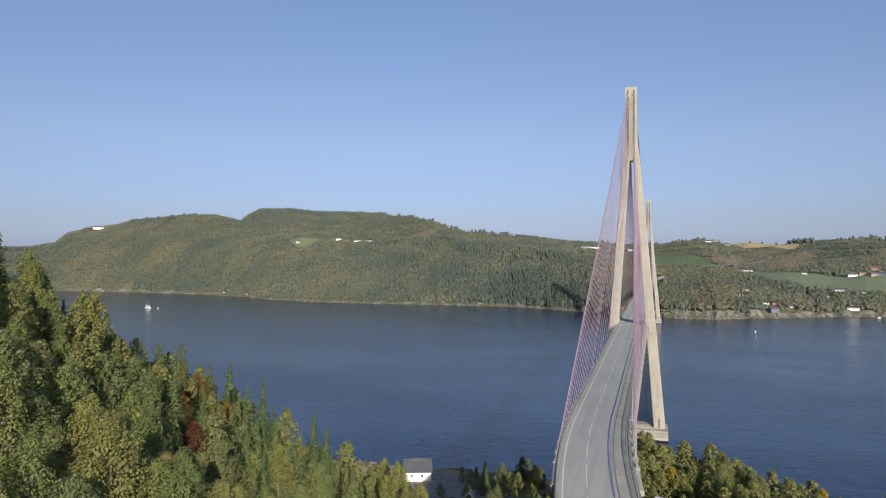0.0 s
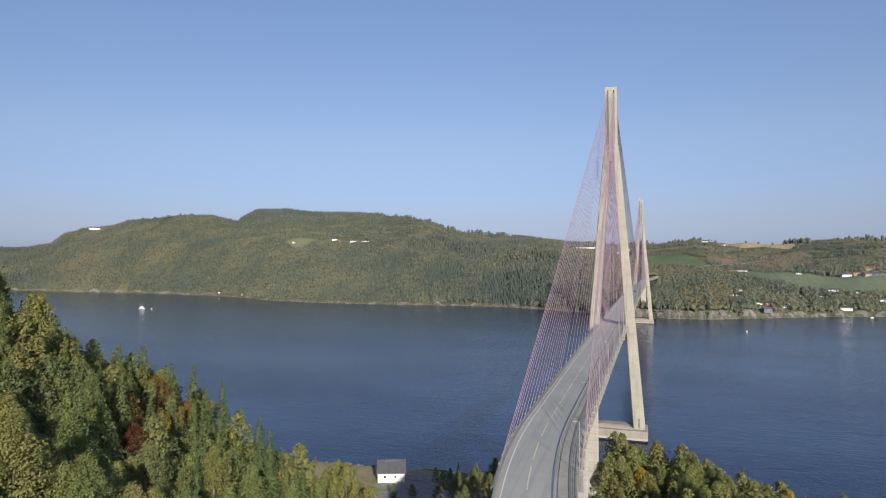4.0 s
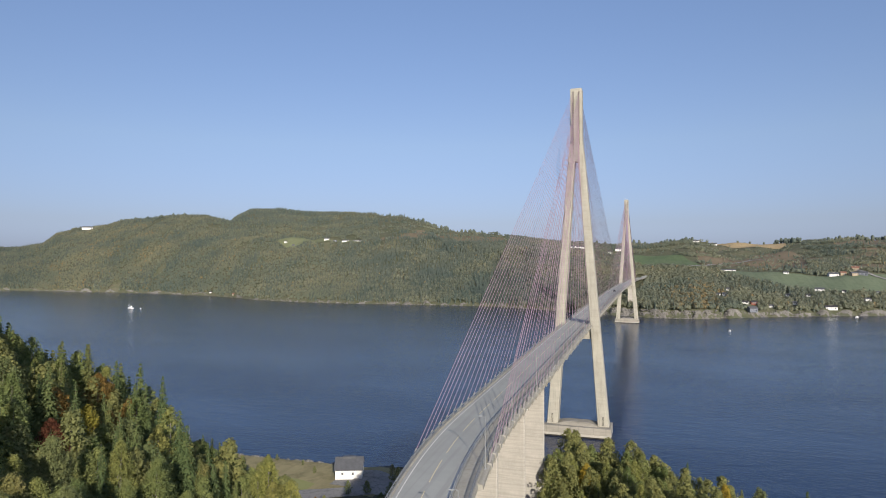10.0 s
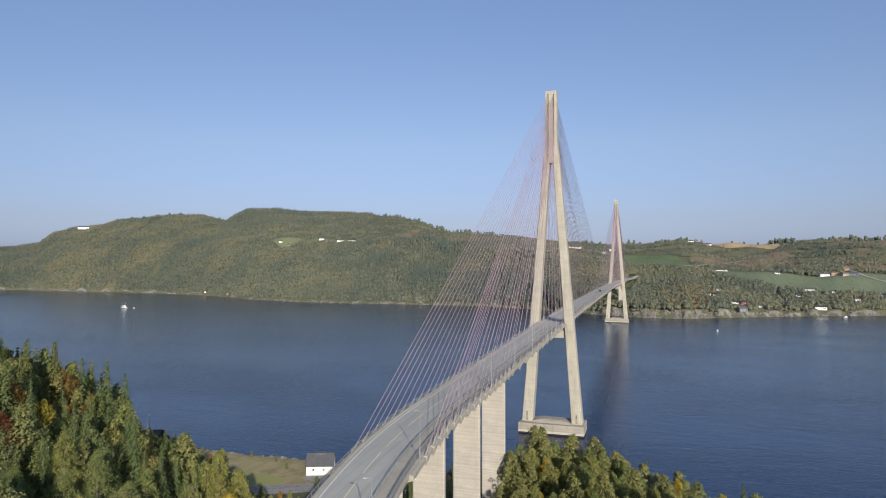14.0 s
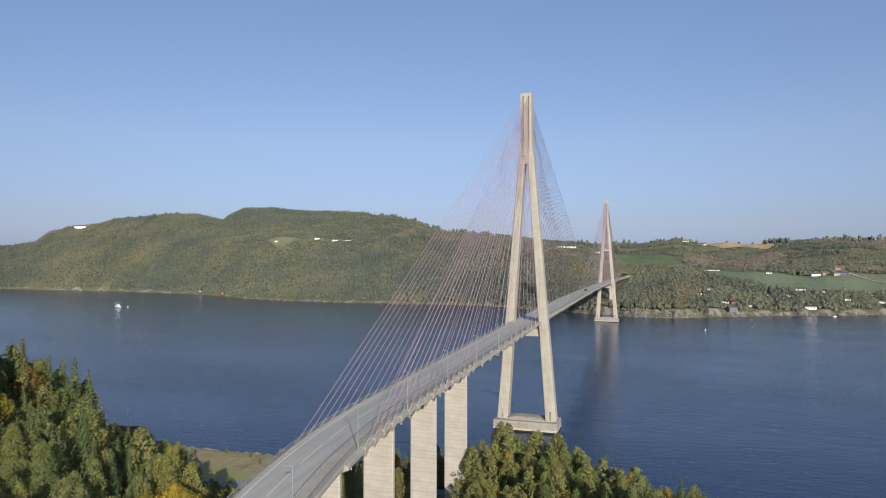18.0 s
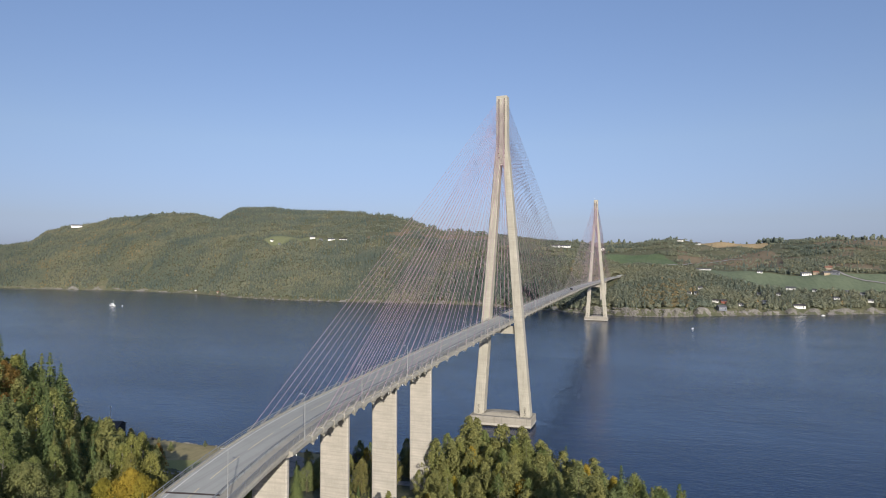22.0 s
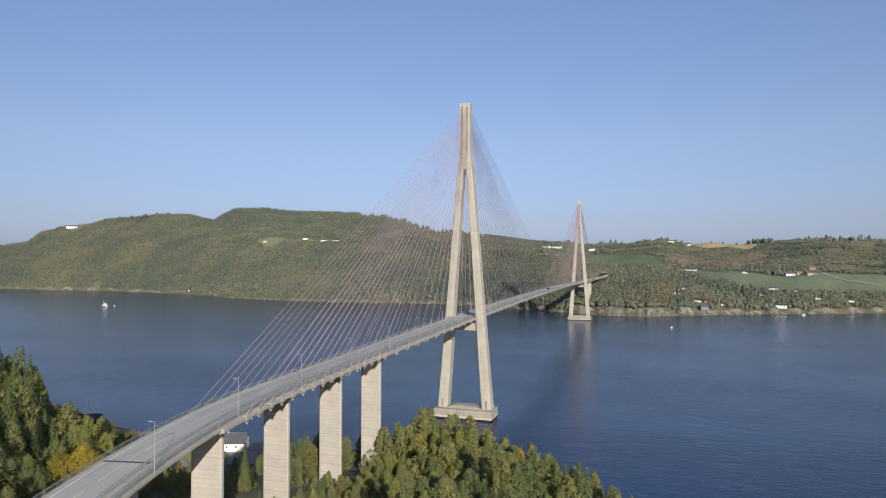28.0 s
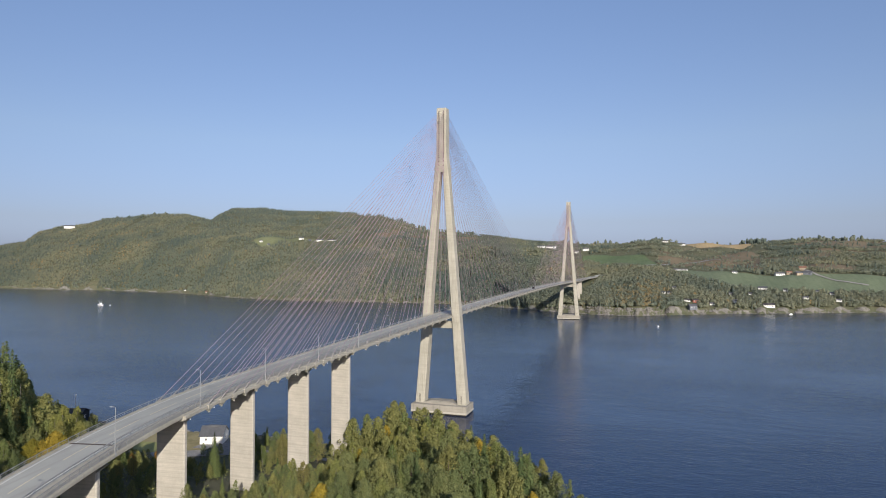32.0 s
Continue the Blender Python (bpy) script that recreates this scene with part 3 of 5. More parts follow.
def tower(y0, label):
    t = child("tower", mesh_of("tower", *loft([[(x * w, y, z) for x, y in ((-1, -d), (1, -d), (1, d), (-1, d))] for z, w, d in ((120.5, 3.56, 2.5), (122, 3.4, 2.5), (127, 2.75, 2.45), (131, 2.58, 2.4), (151.5, 2.5, 2.3), (152, 2.4, 2.2))]),
                               TOWER_CONCRETE), bridge, label, Matrix.Translation((0, y0, 0)))
    for side in (-1, 1):
        leg = child("leg", mesh_of("leg", *loft([leg_ring(side, z, 2.48 + (121 - z) * 0.004) for z in (3.0, 30, 60, 90, 121)]), TOWER_CONCRETE), t)
        for z0, z1 in ((4.4, 14.5), (45, 61.5)):                   # thickened feet, and skirts above the deck
            child("leg_facing", mesh_of("leg_facing", *loft([leg_ring(side, z, 2.48 + (121 - z) * 0.004 + 0.12, -0.75) for z in (z0, z1)]), TOWER_CONCRETE), leg, "smooth pale facing on the leg")
        ladder = join(*[box(side * 10.8 - 0.25, side * 10.8 + 0.25, -3.2, -3.05, z, z + 0.12) for z in np.arange(5.2, 9, 0.5)], box(side * 10.8 - 0.3, side * 10.8 - 0.24, -3.2, -2.95, 5, 9), box(side * 10.8 + 0.24, side * 10.8 + 0.3, -3.2, -2.95, 5, 9))
        child("service_door", mesh_of("service_door", *ladder, DARK_WALL), leg, "rusty service ladder at the foot")
    o, i = leg_x(44)
    child("crossbeam", mesh_of("crossbeam", *bevel_box(-i - 0.6, i + 0.6, -1.5, 1.5, 41.9, 45.4, 0.15), TOWER_CONCRETE), t, "concrete cross beam under the deck")
    child("crossbeam", mesh_of("crossbeam", *bevel_box(-0.85, 0.85, -2.3, 2.3, 119.7, 120.6, 0.1), TOWER_CONCRETE), t)
    plinth = child("plinth", mesh_of("plinth", *bevel_box(-14.3, 14.3, -6.6, 6.6, 1.6, 4.6, 0.18), PLINTH_CONCRETE), t, "stained concrete pile cap in the water")
    hump = loft([[(x, y, z) for x, y in ((-w, -d), (w, -d), (w, d), (-w, d))] for z, w, d in ((4.5, 9.8, 4.6), (5.5, 7.0, 3.6), (6.0, 4.5, 2.6))])
    child("hump", mesh_of("hump", *hump, PLINTH_CONCRETE), plinth)
    child("tide_band", mesh_of("tide_band", *bevel_box(-14.36, 14.36, -6.66, 6.66, 0.7, 1.65, 0.05), TIDE), plinth, "bleached tide line")
    child("weed_band", mesh_of("weed_band", *bevel_box(-13.9, 13.9, -6.2, 6.2, -6, 0.72, 0.05), WEED), plinth, "dark weed below the tide line")
    frame_box = join(box(-0.32, -0.22, -0.16, 0, -0.42, 0.42), box(0.22, 0.32, -0.16, 0, -0.42, 0.42), box(-0.22, 0.22, -0.16, 0, 0.32, 0.42), box(-0.22, 0.22, -0.1, 0, -0.42, -0.32))
    # flat dark plates within the frames imitate the shade of deep niches
    niche, shade_panel = mesh_of("anchor_niche", *frame_box, TOWER_CONCRETE), mesh_of("recess", *box(-0.22, 0.22, -0.03, 0, -0.32, 0.32), NICHE_SHADE)
    for k in range(26):
        z = ANCHOR_TOP(k)
        d = np.interp(z, (118.6, 131, 151.5), (2.5, 2.4, 2.3))
        for x in (-1.25, 1.25):
            for turn in (0, 180):
                nch = child("anchor_niche", niche, t, m=pose(x, -d if turn == 0 else d, z, 0, 0, turn))
                child("recess", shade_panel, nch, "dark plate imitating shade in the niche" if k == 0 and x < 0 and turn == 0 else "")
    if y0 > 0:
        child("warning_light", mesh_of("warning_light", *join(tube([(-1.6, 0, 152), (-1.6, 0, 153.6)], 0.06), tube([(-1.6, 0, 153.5), (-1.6, 0, 154.2)], [0.22, 0.16], 8)), BOAT_WHITE), t, "white aviation light on a short mast")
    return t


def ANCHOR_TOP(k):
    """Height of the k-th stay's upper anchor, from the shortest stay up."""
    return 123.2 + 2.0 * min(k, 2) + max(0, k - 2) * 1.0


tower(0.0, "pale concrete A-shaped bridge tower near the wooded shore")
tower(SPAN, "pale concrete A-shaped bridge tower at the far shore")

# stays: 26 to each side of each tower, in two planes
SIDE_FEET = [13.5 + 10 * k for k in range(10)] + [113.5 + 4.9 * k for k in range(16)]
MAIN_FEET = [13.0 + 9.9 * k for k in range(26)]
socket = mesh_of("anchor_tube", *tube([(0, 0, -1.25), (0, 0, 1.5)], 0.17, 8), SOCKET)
for y0, way in ((0.0, -1), (0.0, 1), (SPAN, -1), (SPAN, 1)):
    feet = SIDE_FEET if (y0 == 0) == (way < 0) else MAIN_FEET
    for k in range(26):
        for side in (-1, 1):
            foot_s = y0 + way * feet[k]
            c, across = deck_at(foot_s)
            foot = c + across * (side * 6.2) + Vector((0, 0, 0.15))
            head = Vector((side * 1.25, y0 + way * 2.35, ANCHOR_TOP(k)))
            mid = foot.lerp(head, 0.5) - Vector((0, 0, (head - foot).length * 0.004))
            stay = child("stay_cable", mesh_of("stay_cable", *tube([foot, mid, head], 0.055, 6), STAY), bridge)
            d = (head - foot).normalized()
            child("anchor_tube", socket, stay, m=Matrix.Translation(foot) @ d.to_track_quat("Z", "Y").to_matrix().to_4x4())

# edge blocks where the stays meet the deck
block = mesh_of("edge_block", *join(loft([[(x, y, z) for x, y in ((-0.4, -l), (w, -l), (w, l), (-0.4, l))] for z, w, l in ((-1.5, 0.0, 0.35), (-0.9, 0.36, 0.75), (-0.15, 0.40, 0.9), (0.05, 0.30, 0.8))]), bevel_box(-0.2, 0.16, -0.2, 0.2, -1.75, -1.4, 0.06)), DECK_CONCRETE)
small_block = mesh_of("edge_block_small", *join(bevel_box(-0.3, 0.3, -0.7, 0.7, -0.4, 0.16, 0.1), bevel_box(-0.2, 0.28, -0.26, 0.26, -1.2, -0.35, 0.08)), DECK_CONCRETE)
for y0, way in ((0.0, -1), (0.0, 1)):
    for k in range(26):
        for side in (-1, 1):
            c, across = deck_at(y0 + way * (SIDE_FEET if way < 0 else MAIN_FEET)[k])
            child("edge_block", block if side > 0 else small_block, deck, m=Matrix.Translation(c + across * (side * 6.25)) @ pose(0, 0, 0, 0, 0, math.degrees(math.atan2(across.y, across.x))))
# drain pipes below the footway edge
pipe = mesh_of("drain_pipe", *tube([(0, 0, -0.2), (0.04, 0, -0.55), (0.16, 0, -0.85)], 0.075, 6), BOAT_WHITE)
for s in np.arange(-194, -20, 9.0):
    c, across = deck_at(float(s))
    child("drain_pipe", pipe, deck, "short white drain pipe" if s < -193 else "", Matrix.Translation(c + across * 6.1 + Vector((0, 0, -0.55))) @ pose(0, 0, 0, 0, 0, math.degrees(math.atan2(across.y, across.x))))
# piers of the near approach and of the far one
for k, s in enumerate((-110, -137, -164, -191, -218, -245, 640, 667)):
    c, across = deck_at(float(s))
    base = min(z_at(c.x, c.y), z_at(c.x + 3, c.y), z_at(c.x - 3, c.y)) - 1.5
    top = c.z - (2.2 if abs(s) < 200 or s > 0 else 2.25)
    if top - base < 2:
        continue
    ang = math.degrees(math.atan2(across.y, across.x))
    h = top - base
    ring = lambda z: [(-3.35, -0.35, z), (-3.1, -0.55, z), (3.1, -0.55, z), (3.35, -0.35, z), (3.35, 0.35, z), (3.1, 0.55, z), (-3.1, 0.55, z), (-3.35, 0.35, z)]
    pier = child("pier", mesh_of("pier", *loft([ring(-h), ring(-1.6), ring(0)]), PIER_CONCRETE), bridge, "tall board-marked concrete pier", pose(c.x, c.y, top, 0, 0, ang))
    cap = [(-5.2, -0.5, 0.9), (5.2, -0.5, 0.9), (5.2, 0.5, 0.9), (-5.2, 0.5, 0.9)]
    low = [(-3.2, -0.5, -0.6), (3.2, -0.5, -0.6), (3.2, 0.5, -0.6), (-3.2, 0.5, -0.6)]
    child("pier_cap", mesh_of("pier_cap", *loft([low, cap]), DECK_CONCRETE), pier)

# street lamps along the footway
column = join(tube([(0, 0, -0.3), (0, 0, 4), (0, 0, 7.9)], [0.085, 0.07, 0.05], 8))
lamp = thing("street_lamp", "slim galvanised street lamp on the bridge's footway edge", "street lamp", group="lamps along the bridge")
child("column", mesh_of("column", *column, POLE_STEEL), lamp)
child("base_plate", mesh_of("base_plate", *bevel_box(-0.2, 0.2, -0.2, 0.2, -0.3, 0.08, 0.03), POLE_STEEL), lamp)
arm = child("arm", mesh_of("arm", *tube([(0, 0, 7.75), (-0.08, 0, 7.93), (-0.25, 0, 7.98), (-0.5, 0, 8.0)], 0.035, 6), POLE_STEEL), lamp)
head = child("lamp_head", mesh_of("lamp_head", *bevel_box(-1.05, -0.45, -0.12, 0.12, 7.95, 8.07, 0.04), POLE_STEEL), lamp)
child("lens", mesh_of("lens", *box(-1.0, -0.55, -0.08, 0.08, 7.92, 7.95), LAMP_GLASS), head)
spots = [-217 + 27 * k for k in range(36)]
spots = [-244, -271] + spots
for k, s in enumerate(spots):
    if min(abs(s), abs(s - SPAN)) < 6:
        s += 7
    c, across = deck_at(float(s))
    m = Matrix.Translation(c + across * (5.95 if s > -196 else 5.6)) @ pose(0, 0, 0, 0, 0, math.degrees(math.atan2(across.y, across.x)))
    if k == 0:
        lamp.matrix_basis = m
    else:
        copy_thing(lamp, m)

# abutment and the road that leads to the bridge
c, across = deck_at(-309.0)
abut = join(bevel_box(-6.2, 6.2, -4, 4, z_at(c.x, c.y) - 3 - c.z, -0.65, 0.2))
child("abutment", mesh_of("abutment", *abut, PIER_CONCRETE), bridge, "board-marked concrete abutment", Matrix.Translation(c) @ pose(0, 0, 0, 0, 0, math.degrees(math.atan2(across.y, across.x))))
bank, lane = [], []
for k in range(14):
    s = -311.0 - 9 * k
    c, across = deck_at(s)
    c.z = deck_z(-311.0) - 0.012 * 9 * k
    foot = [(c + across * a).to_tuple() for a in (-16, 16)]
    bank.append([Vector((foot[0][0], foot[0][1], z_at(*foot[0][:2]) - 1)), c - across * 6.4 + Vector((0, 0, -0.05)), c + across * 6.4 + Vector((0, 0, -0.05)), Vector((foot[1][0], foot[1][1], z_at(*foot[1][:2]) - 1))])
    lane += [c - across * 5.4, c + across * 5.4]
tagged(new("road_bank", mesh_of("road_bank", *loft(bank), GROUND)), "grassy embankment behind the bridge", "embankment", kind="structure")
tagged(new("road", mesh_of("road", lane, [(2 * k, 2 * k + 1, 2 * k + 3, 2 * k + 2) for k in range(13)], ASPHALT)), "asphalt road leading to the bridge", "road", kind="structure")


# ---- the foreshore by the bridge ----
def patch(name, x0, x1, low, high, mat, label, category, lift=0.12, step=2.5):
    """A piece of the near bank between two lines y(x)."""
    xs = np.arange(x0, x1 + 0.1, step)
    lo, hi = np.array([low(x) for x in xs]), np.array([high(x) for x in xs])
    t = np.linspace(0, 1, 14)[:, None]
    y = lo * (1 - t) + hi * t
    x = np.broadcast_to(xs, y.shape)
    m = len(xs)
    p, q = np.meshgrid(np.arange(13), np.arange(m - 1), indexing="ij")
    f = np.stack([p * m + q, p * m + q + 1, (p + 1) * m + q + 1, (p + 1) * m + q], -1)
    return tagged(new(name, soup(name, np.stack([x, y, ground_z(x, y) + lift], -1).reshape(-1, 3), f, 4, mat)), label, category, kind="structure")


def shore_y(x):
    return float(np.interp(x, NEAR[:, 0], NEAR[:, 1]))


patch("meadow", -135, -49, lambda x: -107 + 2 * math.sin(x * 0.2), lambda x: shore_y(x) - 5 + math.sin(x * 0.5), MEADOW, "rough brown-green grass along the shore", "grass")
patch("lawn", -135, -72, lambda x: -110.5, lambda x: -101 + 2.5 * math.sin(x * 0.13), LAWN, "mown green grass strip beside the lane", "grass", 0.2)
strip("gravel_lane", [(-160, -104), (-125, -111), (-95, -115), (-78, -114), (-66, -108), (-52, -100), (-30, -97), (0, -101), (14, -112)], 8.0, GRAVEL, "grey gravel lane past the white house", "lane", 0.27)
patch("yard", -68, -48, lambda x: -100, lambda x: -84 + 1.5 * math.sin(x * 0.4), GRAVEL, "worn grey yard round the white house", "yard", 0.22)


def gable_house(name, label, category, centre, size, turn, wall, roof, base=None, pitch=0.62, windows=3, chimney=False, over=0.4, group="", door=None, pane_size=1.0):
    """size: length, depth, height of the walls. The front looks towards -y before it is turned."""
    L, D, Hh = size
    z = z_at(*centre) if base is None else base
    t = thing(name, label, category, pose(centre[0], centre[1], z, 0, 0, turn), group)
    rise = D / 2 * pitch
    v = [(-L / 2, -D / 2, -1.5), (L / 2, -D / 2, -1.5), (L / 2, D / 2, -1.5), (-L / 2, D / 2, -1.5), (-L / 2, -D / 2, Hh), (L / 2, -D / 2, Hh), (L / 2, D / 2, Hh), (-L / 2, D / 2, Hh), (-L / 2, 0, Hh + rise), (L / 2, 0, Hh + rise)]
    child("wall", mesh_of("wall", v, [(0, 1, 5, 4), (2, 3, 7, 6), (1, 2, 6, 9, 5), (3, 0, 4, 8, 7), (4, 5, 9, 8), (6, 7, 8, 9), (3, 2, 1, 0)], wall), t)
    e, k, th = L / 2 + over, D / 2 + over, 0.18
    zl, zt = Hh - over * pitch + 0.03, Hh + rise + 0.03
    for s in (-1, 1):
        rv = [(-e, s * k, zl), (e, s * k, zl), (e, 0, zt), (-e, 0, zt), (-e, s * k, zl + th), (e, s * k, zl + th), (e, 0, zt + th), (-e, 0, zt + th)]
        rf = [(0, 1, 2, 3), (7, 6, 5, 4), (0, 4, 5, 1), (1, 5, 6, 2), (2, 6, 7, 3), (3, 7, 4, 0)]
        rf = rf if s > 0 else [q[::-1] for q in rf]
        child("roof", mesh_of("roof", rv, rf, roof), t)
    child("ridge_cap", mesh_of("ridge_cap", *box(-e, e, -0.16, 0.16, zt + 0.04, zt + th + 0.07), roof), t)
    pane = mesh_of("window", *box(-0.5, 0.5, -0.03, 0, -0.6, 0.6), GLASS)
    casing = mesh_of("window_frame", *join(box(-0.6, -0.5, -0.06, 0, -0.7, 0.7), box(0.5, 0.6, -0.06, 0, -0.7, 0.7), box(-0.5, 0.5, -0.06, 0, 0.6, 0.7), box(-0.6, 0.6, -0.09, 0, -0.72, -0.6), box(-0.03, 0.03, -0.05, 0, -0.6, 0.6)), WHITE_WALL)
    for q in range(windows):
        x = -L / 2 + L * (q + 0.7) / (windows + 0.6)
        w = child("window", pane, t, m=pose(x, -D / 2 - 0.01, Hh * 0.55) @ Matrix.Scale(pane_size, 4))
        child("window_frame", casing, w)
    for sx in (-1, 1):
        w = child("window", pane, t, m=pose(sx * (L / 2 + 0.01), 0, Hh * 0.6, 0, 0, 90 if sx > 0 else -90))
        child("window_frame", casing, w)
    child("door", mesh_of("door", *bevel_box(L * 0.3 - 0.5, L * 0.3 + 0.5, -D / 2 - 0.08, -D / 2, 0, 2.05, 0.03), door or DARK_WALL), t)
    if chimney:
        child("chimney", mesh_of("chimney", *bevel_box(-0.4, 0.4, -0.4, 0.4, Hh + rise - 0.6, Hh + rise + 1.2, 0.05), PIER_CONCRETE), t)
    return t


white_house = gable_house("boathouse", "white boarded house with a grey gable roof on the shore", "house", (-65.6, -90.2), (8.8, 8.2, 3.0), 22, WHITE_WALL, GREY_ROOF, 4.0, 0.68, 2, door=WHITE_WALL, pane_size=0.6)
child("roof_vent", mesh_of("roof_vent", *bevel_box(-2.2, 2.2, -0.7, 0.7, 5.5, 6.25, 0.08), GREY_ROOF), white_house, "raised grey ridge box")
child("steps", mesh_of("steps", *join(box(1.8, 3.4, -5.3, -4.15, -0.5, 0.0), box(1.8, 3.4, -4.75, -4.15, 0.0, 0.2)), PIER_CONCRETE), white_house)
gable_house("boathouse", "black tarred boathouse half hidden by trees", "boathouse", (-151, -83), (17, 9, 4.2), 24, DARK_WALL, DARK_ROOF, 2.8, 0.35, 2)
gable_house("shed", "dark brown shed below the bridge", "shed", (-29, -85), (9, 6.5, 3.0), 20, DARK_WALL, DARK_ROOF, 3.4, 0.5, 1)

mast = thing("lamp_mast", "tall slim white lamp mast on the shore", "lamp mast", Matrix.Translation((-149.5, -79, z_at(-149.5, -79))))
child("pole", mesh_of("pole", *tube([(0, 0, -0.3), (0, 0, 12.6)], [0.16, 0.09], 8), BOAT_WHITE), mast)
child("lamp_head", mesh_of("lamp_head", *bevel_box(-0.5, 0.5, -0.2, 0.2, 12.5, 12.8, 0.05), BOAT_WHITE), mast)


# ---- trees near the bridge ----
def cards(pos, normal_bias, size, rng, ratio=0.62, loose=1.0, hang=0.0):
    """A pointed leaf spray at each place, turned roughly outwards; with hang the sprays point downwards."""
    m = len(pos)
    nrm = rng.normal(size=(m, 3)) * loose + normal_bias
    nrm /= np.linalg.norm(nrm, axis=1, keepdims=True) + 1e-9
    t = np.cross(nrm, rng.normal(size=(m, 3)))
    t /= np.linalg.norm(t, axis=1, keepdims=True) + 1e-9
    if hang:
        fall = np.array([0, 0, 1.0]) - nrm * nrm[:, 2:]
        t = t * (1 - hang) + fall * hang
        t /= np.linalg.norm(t, axis=1, keepdims=True) + 1e-9
    b = np.cross(nrm, t)
    s = size * rng.uniform(0.65, 1.35, (m, 1))
    v = np.stack([pos - t * s, pos + t * s * 0.55 + b * s * ratio * 1.3, pos + t * s * 0.55 - b * s * ratio * 1.3 + nrm * s * 0.2], 1)
    return v.reshape(-1, 3)


def crown_mesh(name, v, mat):
    return soup(name, v, np.arange(len(v)), 3, mat)


def broadleaf(seed, tall, wide, foot, mat, bark, clusters, per, size, name, pointed=0.0):
    """A tree of limbs that carry separate puffs of leaves; pointed 1 gives a slender crown with hanging sprays."""
    rng = np.random.RandomState(seed)
    bend = rng.uniform(-0.6, 0.6, 2)
    wood = [tube([(0, 0, -0.8), (bend[0] * 0.3, bend[1] * 0.3, tall * 0.3), (bend[0], bend[1], tall * 0.62), (bend[0] * 1.1, bend[1] * 1.1, tall * 0.93)], [tall * 0.012 + 0.05, tall * 0.010 + 0.03, tall * 0.006 + 0.02, 0.02], 6)]
    cen, grow = [], []
    sway = rng.uniform(0, 6.28, 3)
    for k in range(clusters):
        q = ((k + rng.uniform(0.1, 0.9)) / clusters) ** 0.92
        h = foot + (0.97 - foot) * q
        a = k * 2.39996 + rng.uniform(-0.5, 0.5)
        slim = min(1.0, 0.6 + 2.0 * q) * (1 - q) ** 0.55
        full = min(1.0, 0.5 + 2.0 * q) * (1 - q ** 2.1) ** 0.75
        prof = slim * pointed + full * (1 - pointed)
        uneven = 1 + 0.18 * math.sin(2 * a + sway[0]) + 0.16 * math.sin(9 * q + a + sway[1]) + 0.12 * math.sin(21 * q + sway[2])
        rr = wide * prof * uneven * (0.3 + 0.82 * rng.uniform() ** 0.55)
        p = np.array([math.cos(a) * rr + bend[0] * h, math.sin(a) * rr + bend[1] * h, h * tall])
        if k % 9 == 0 and q < 0.8:
            z0 = max(p[2] - rr * 0.9, tall * 0.1)
            wood.append(tube([(bend[0] * z0 / tall, bend[1] * z0 / tall, z0), (p[0] * 0.5, p[1] * 0.5, z0 * 0.4 + p[2] * 0.6), tuple(p)], [0.08, 0.05, 0.02], 5))
        cen.append(p)
        grow.append((0.55 + 0.55 * prof) * rng.uniform(0.75, 1.25))
    cen, grow = np.array(cen), np.array(grow)[:, None, None]
    puff = rng.normal(size=(clusters, per, 3))          # every cluster is a hollow puff of leaves
    puff /= np.linalg.norm(puff, axis=2, keepdims=True) + 1e-6
    far = rng.uniform(0.35, 1.0, (clusters, per, 1)) ** 0.6
    stretch = np.array([1.0, 1.0, 0.80 + 0.55 * pointed])
    pos = (cen[:, None] + puff * far * grow * stretch * wide * (0.265 + 0.02 * pointed)).reshape(-1, 3)
    out = pos - np.array([bend[0], bend[1], 0])
    out[:, 2] = (pos[:, 2] - tall * 0.35) * 0.35
    out /= np.linalg.norm(out, axis=1, keepdims=True) + 1e-6
    leaves = cards(pos, out * 1.0 + puff.reshape(-1, 3) * 1.3 + np.array([0, 0, 0.45]), size, rng, 0.60 - 0.20 * pointed, 0.8, 0.7 * pointed)
    return mesh_of(name + "_trunk", *join(*wood), bark), crown_mesh(name + "_crown", leaves, mat)


def spruce(seed, tall, wide, mat, tiers, name, size=0.42):
    rng = np.random.RandomState(seed)
    trunk = tube([(0, 0, -0.8), (0, 0, tall * 0.5), (0, 0, tall * 0.97)], [tall * 0.014, tall * 0.008, 0.02], 6)
    pos, bias, big = [], [], []
    for k in range(tiers):
        q = (k + rng.uniform(0, 0.5)) / tiers
        h = tall * (0.05 + 0.93 * q)
        reach = wide * (1 - q) ** 0.80 * rng.uniform(0.78, 1.12) + 0.10
        arms = int(9 * (1 - q) + 8)
        a0 = rng.uniform(0, 6.28)
        for j in range(arms):
            a = a0 + 6.283 * j / arms + rng.uniform(-0.25, 0.25)
            far = reach * rng.uniform(0.7, 1.12)
            m = max(3, int(far / (size * 0.62)))
            for u in range(m):
                t = (u + 0.6) / m
                droop = -0.32 * far * t * t + 0.10 * far * t
                pos.append((math.cos(a) * far * t + rng.normal() * 0.07, math.sin(a) * far * t + rng.normal() * 0.07, h + droop + rng.normal() * 0.06))
                bias.append((math.cos(a) * 2.0, math.sin(a) * 2.0, 1.7))
                big.append((size * (0.55 + 0.55 * (1 - q)),))
    pos, bias = np.array(pos), np.array(bias)
    return mesh_of(name + "_trunk", *trunk, BARK), crown_mesh(name + "_crown", cards(pos, bias, np.array(big), rng, 0.62, 0.6), mat)


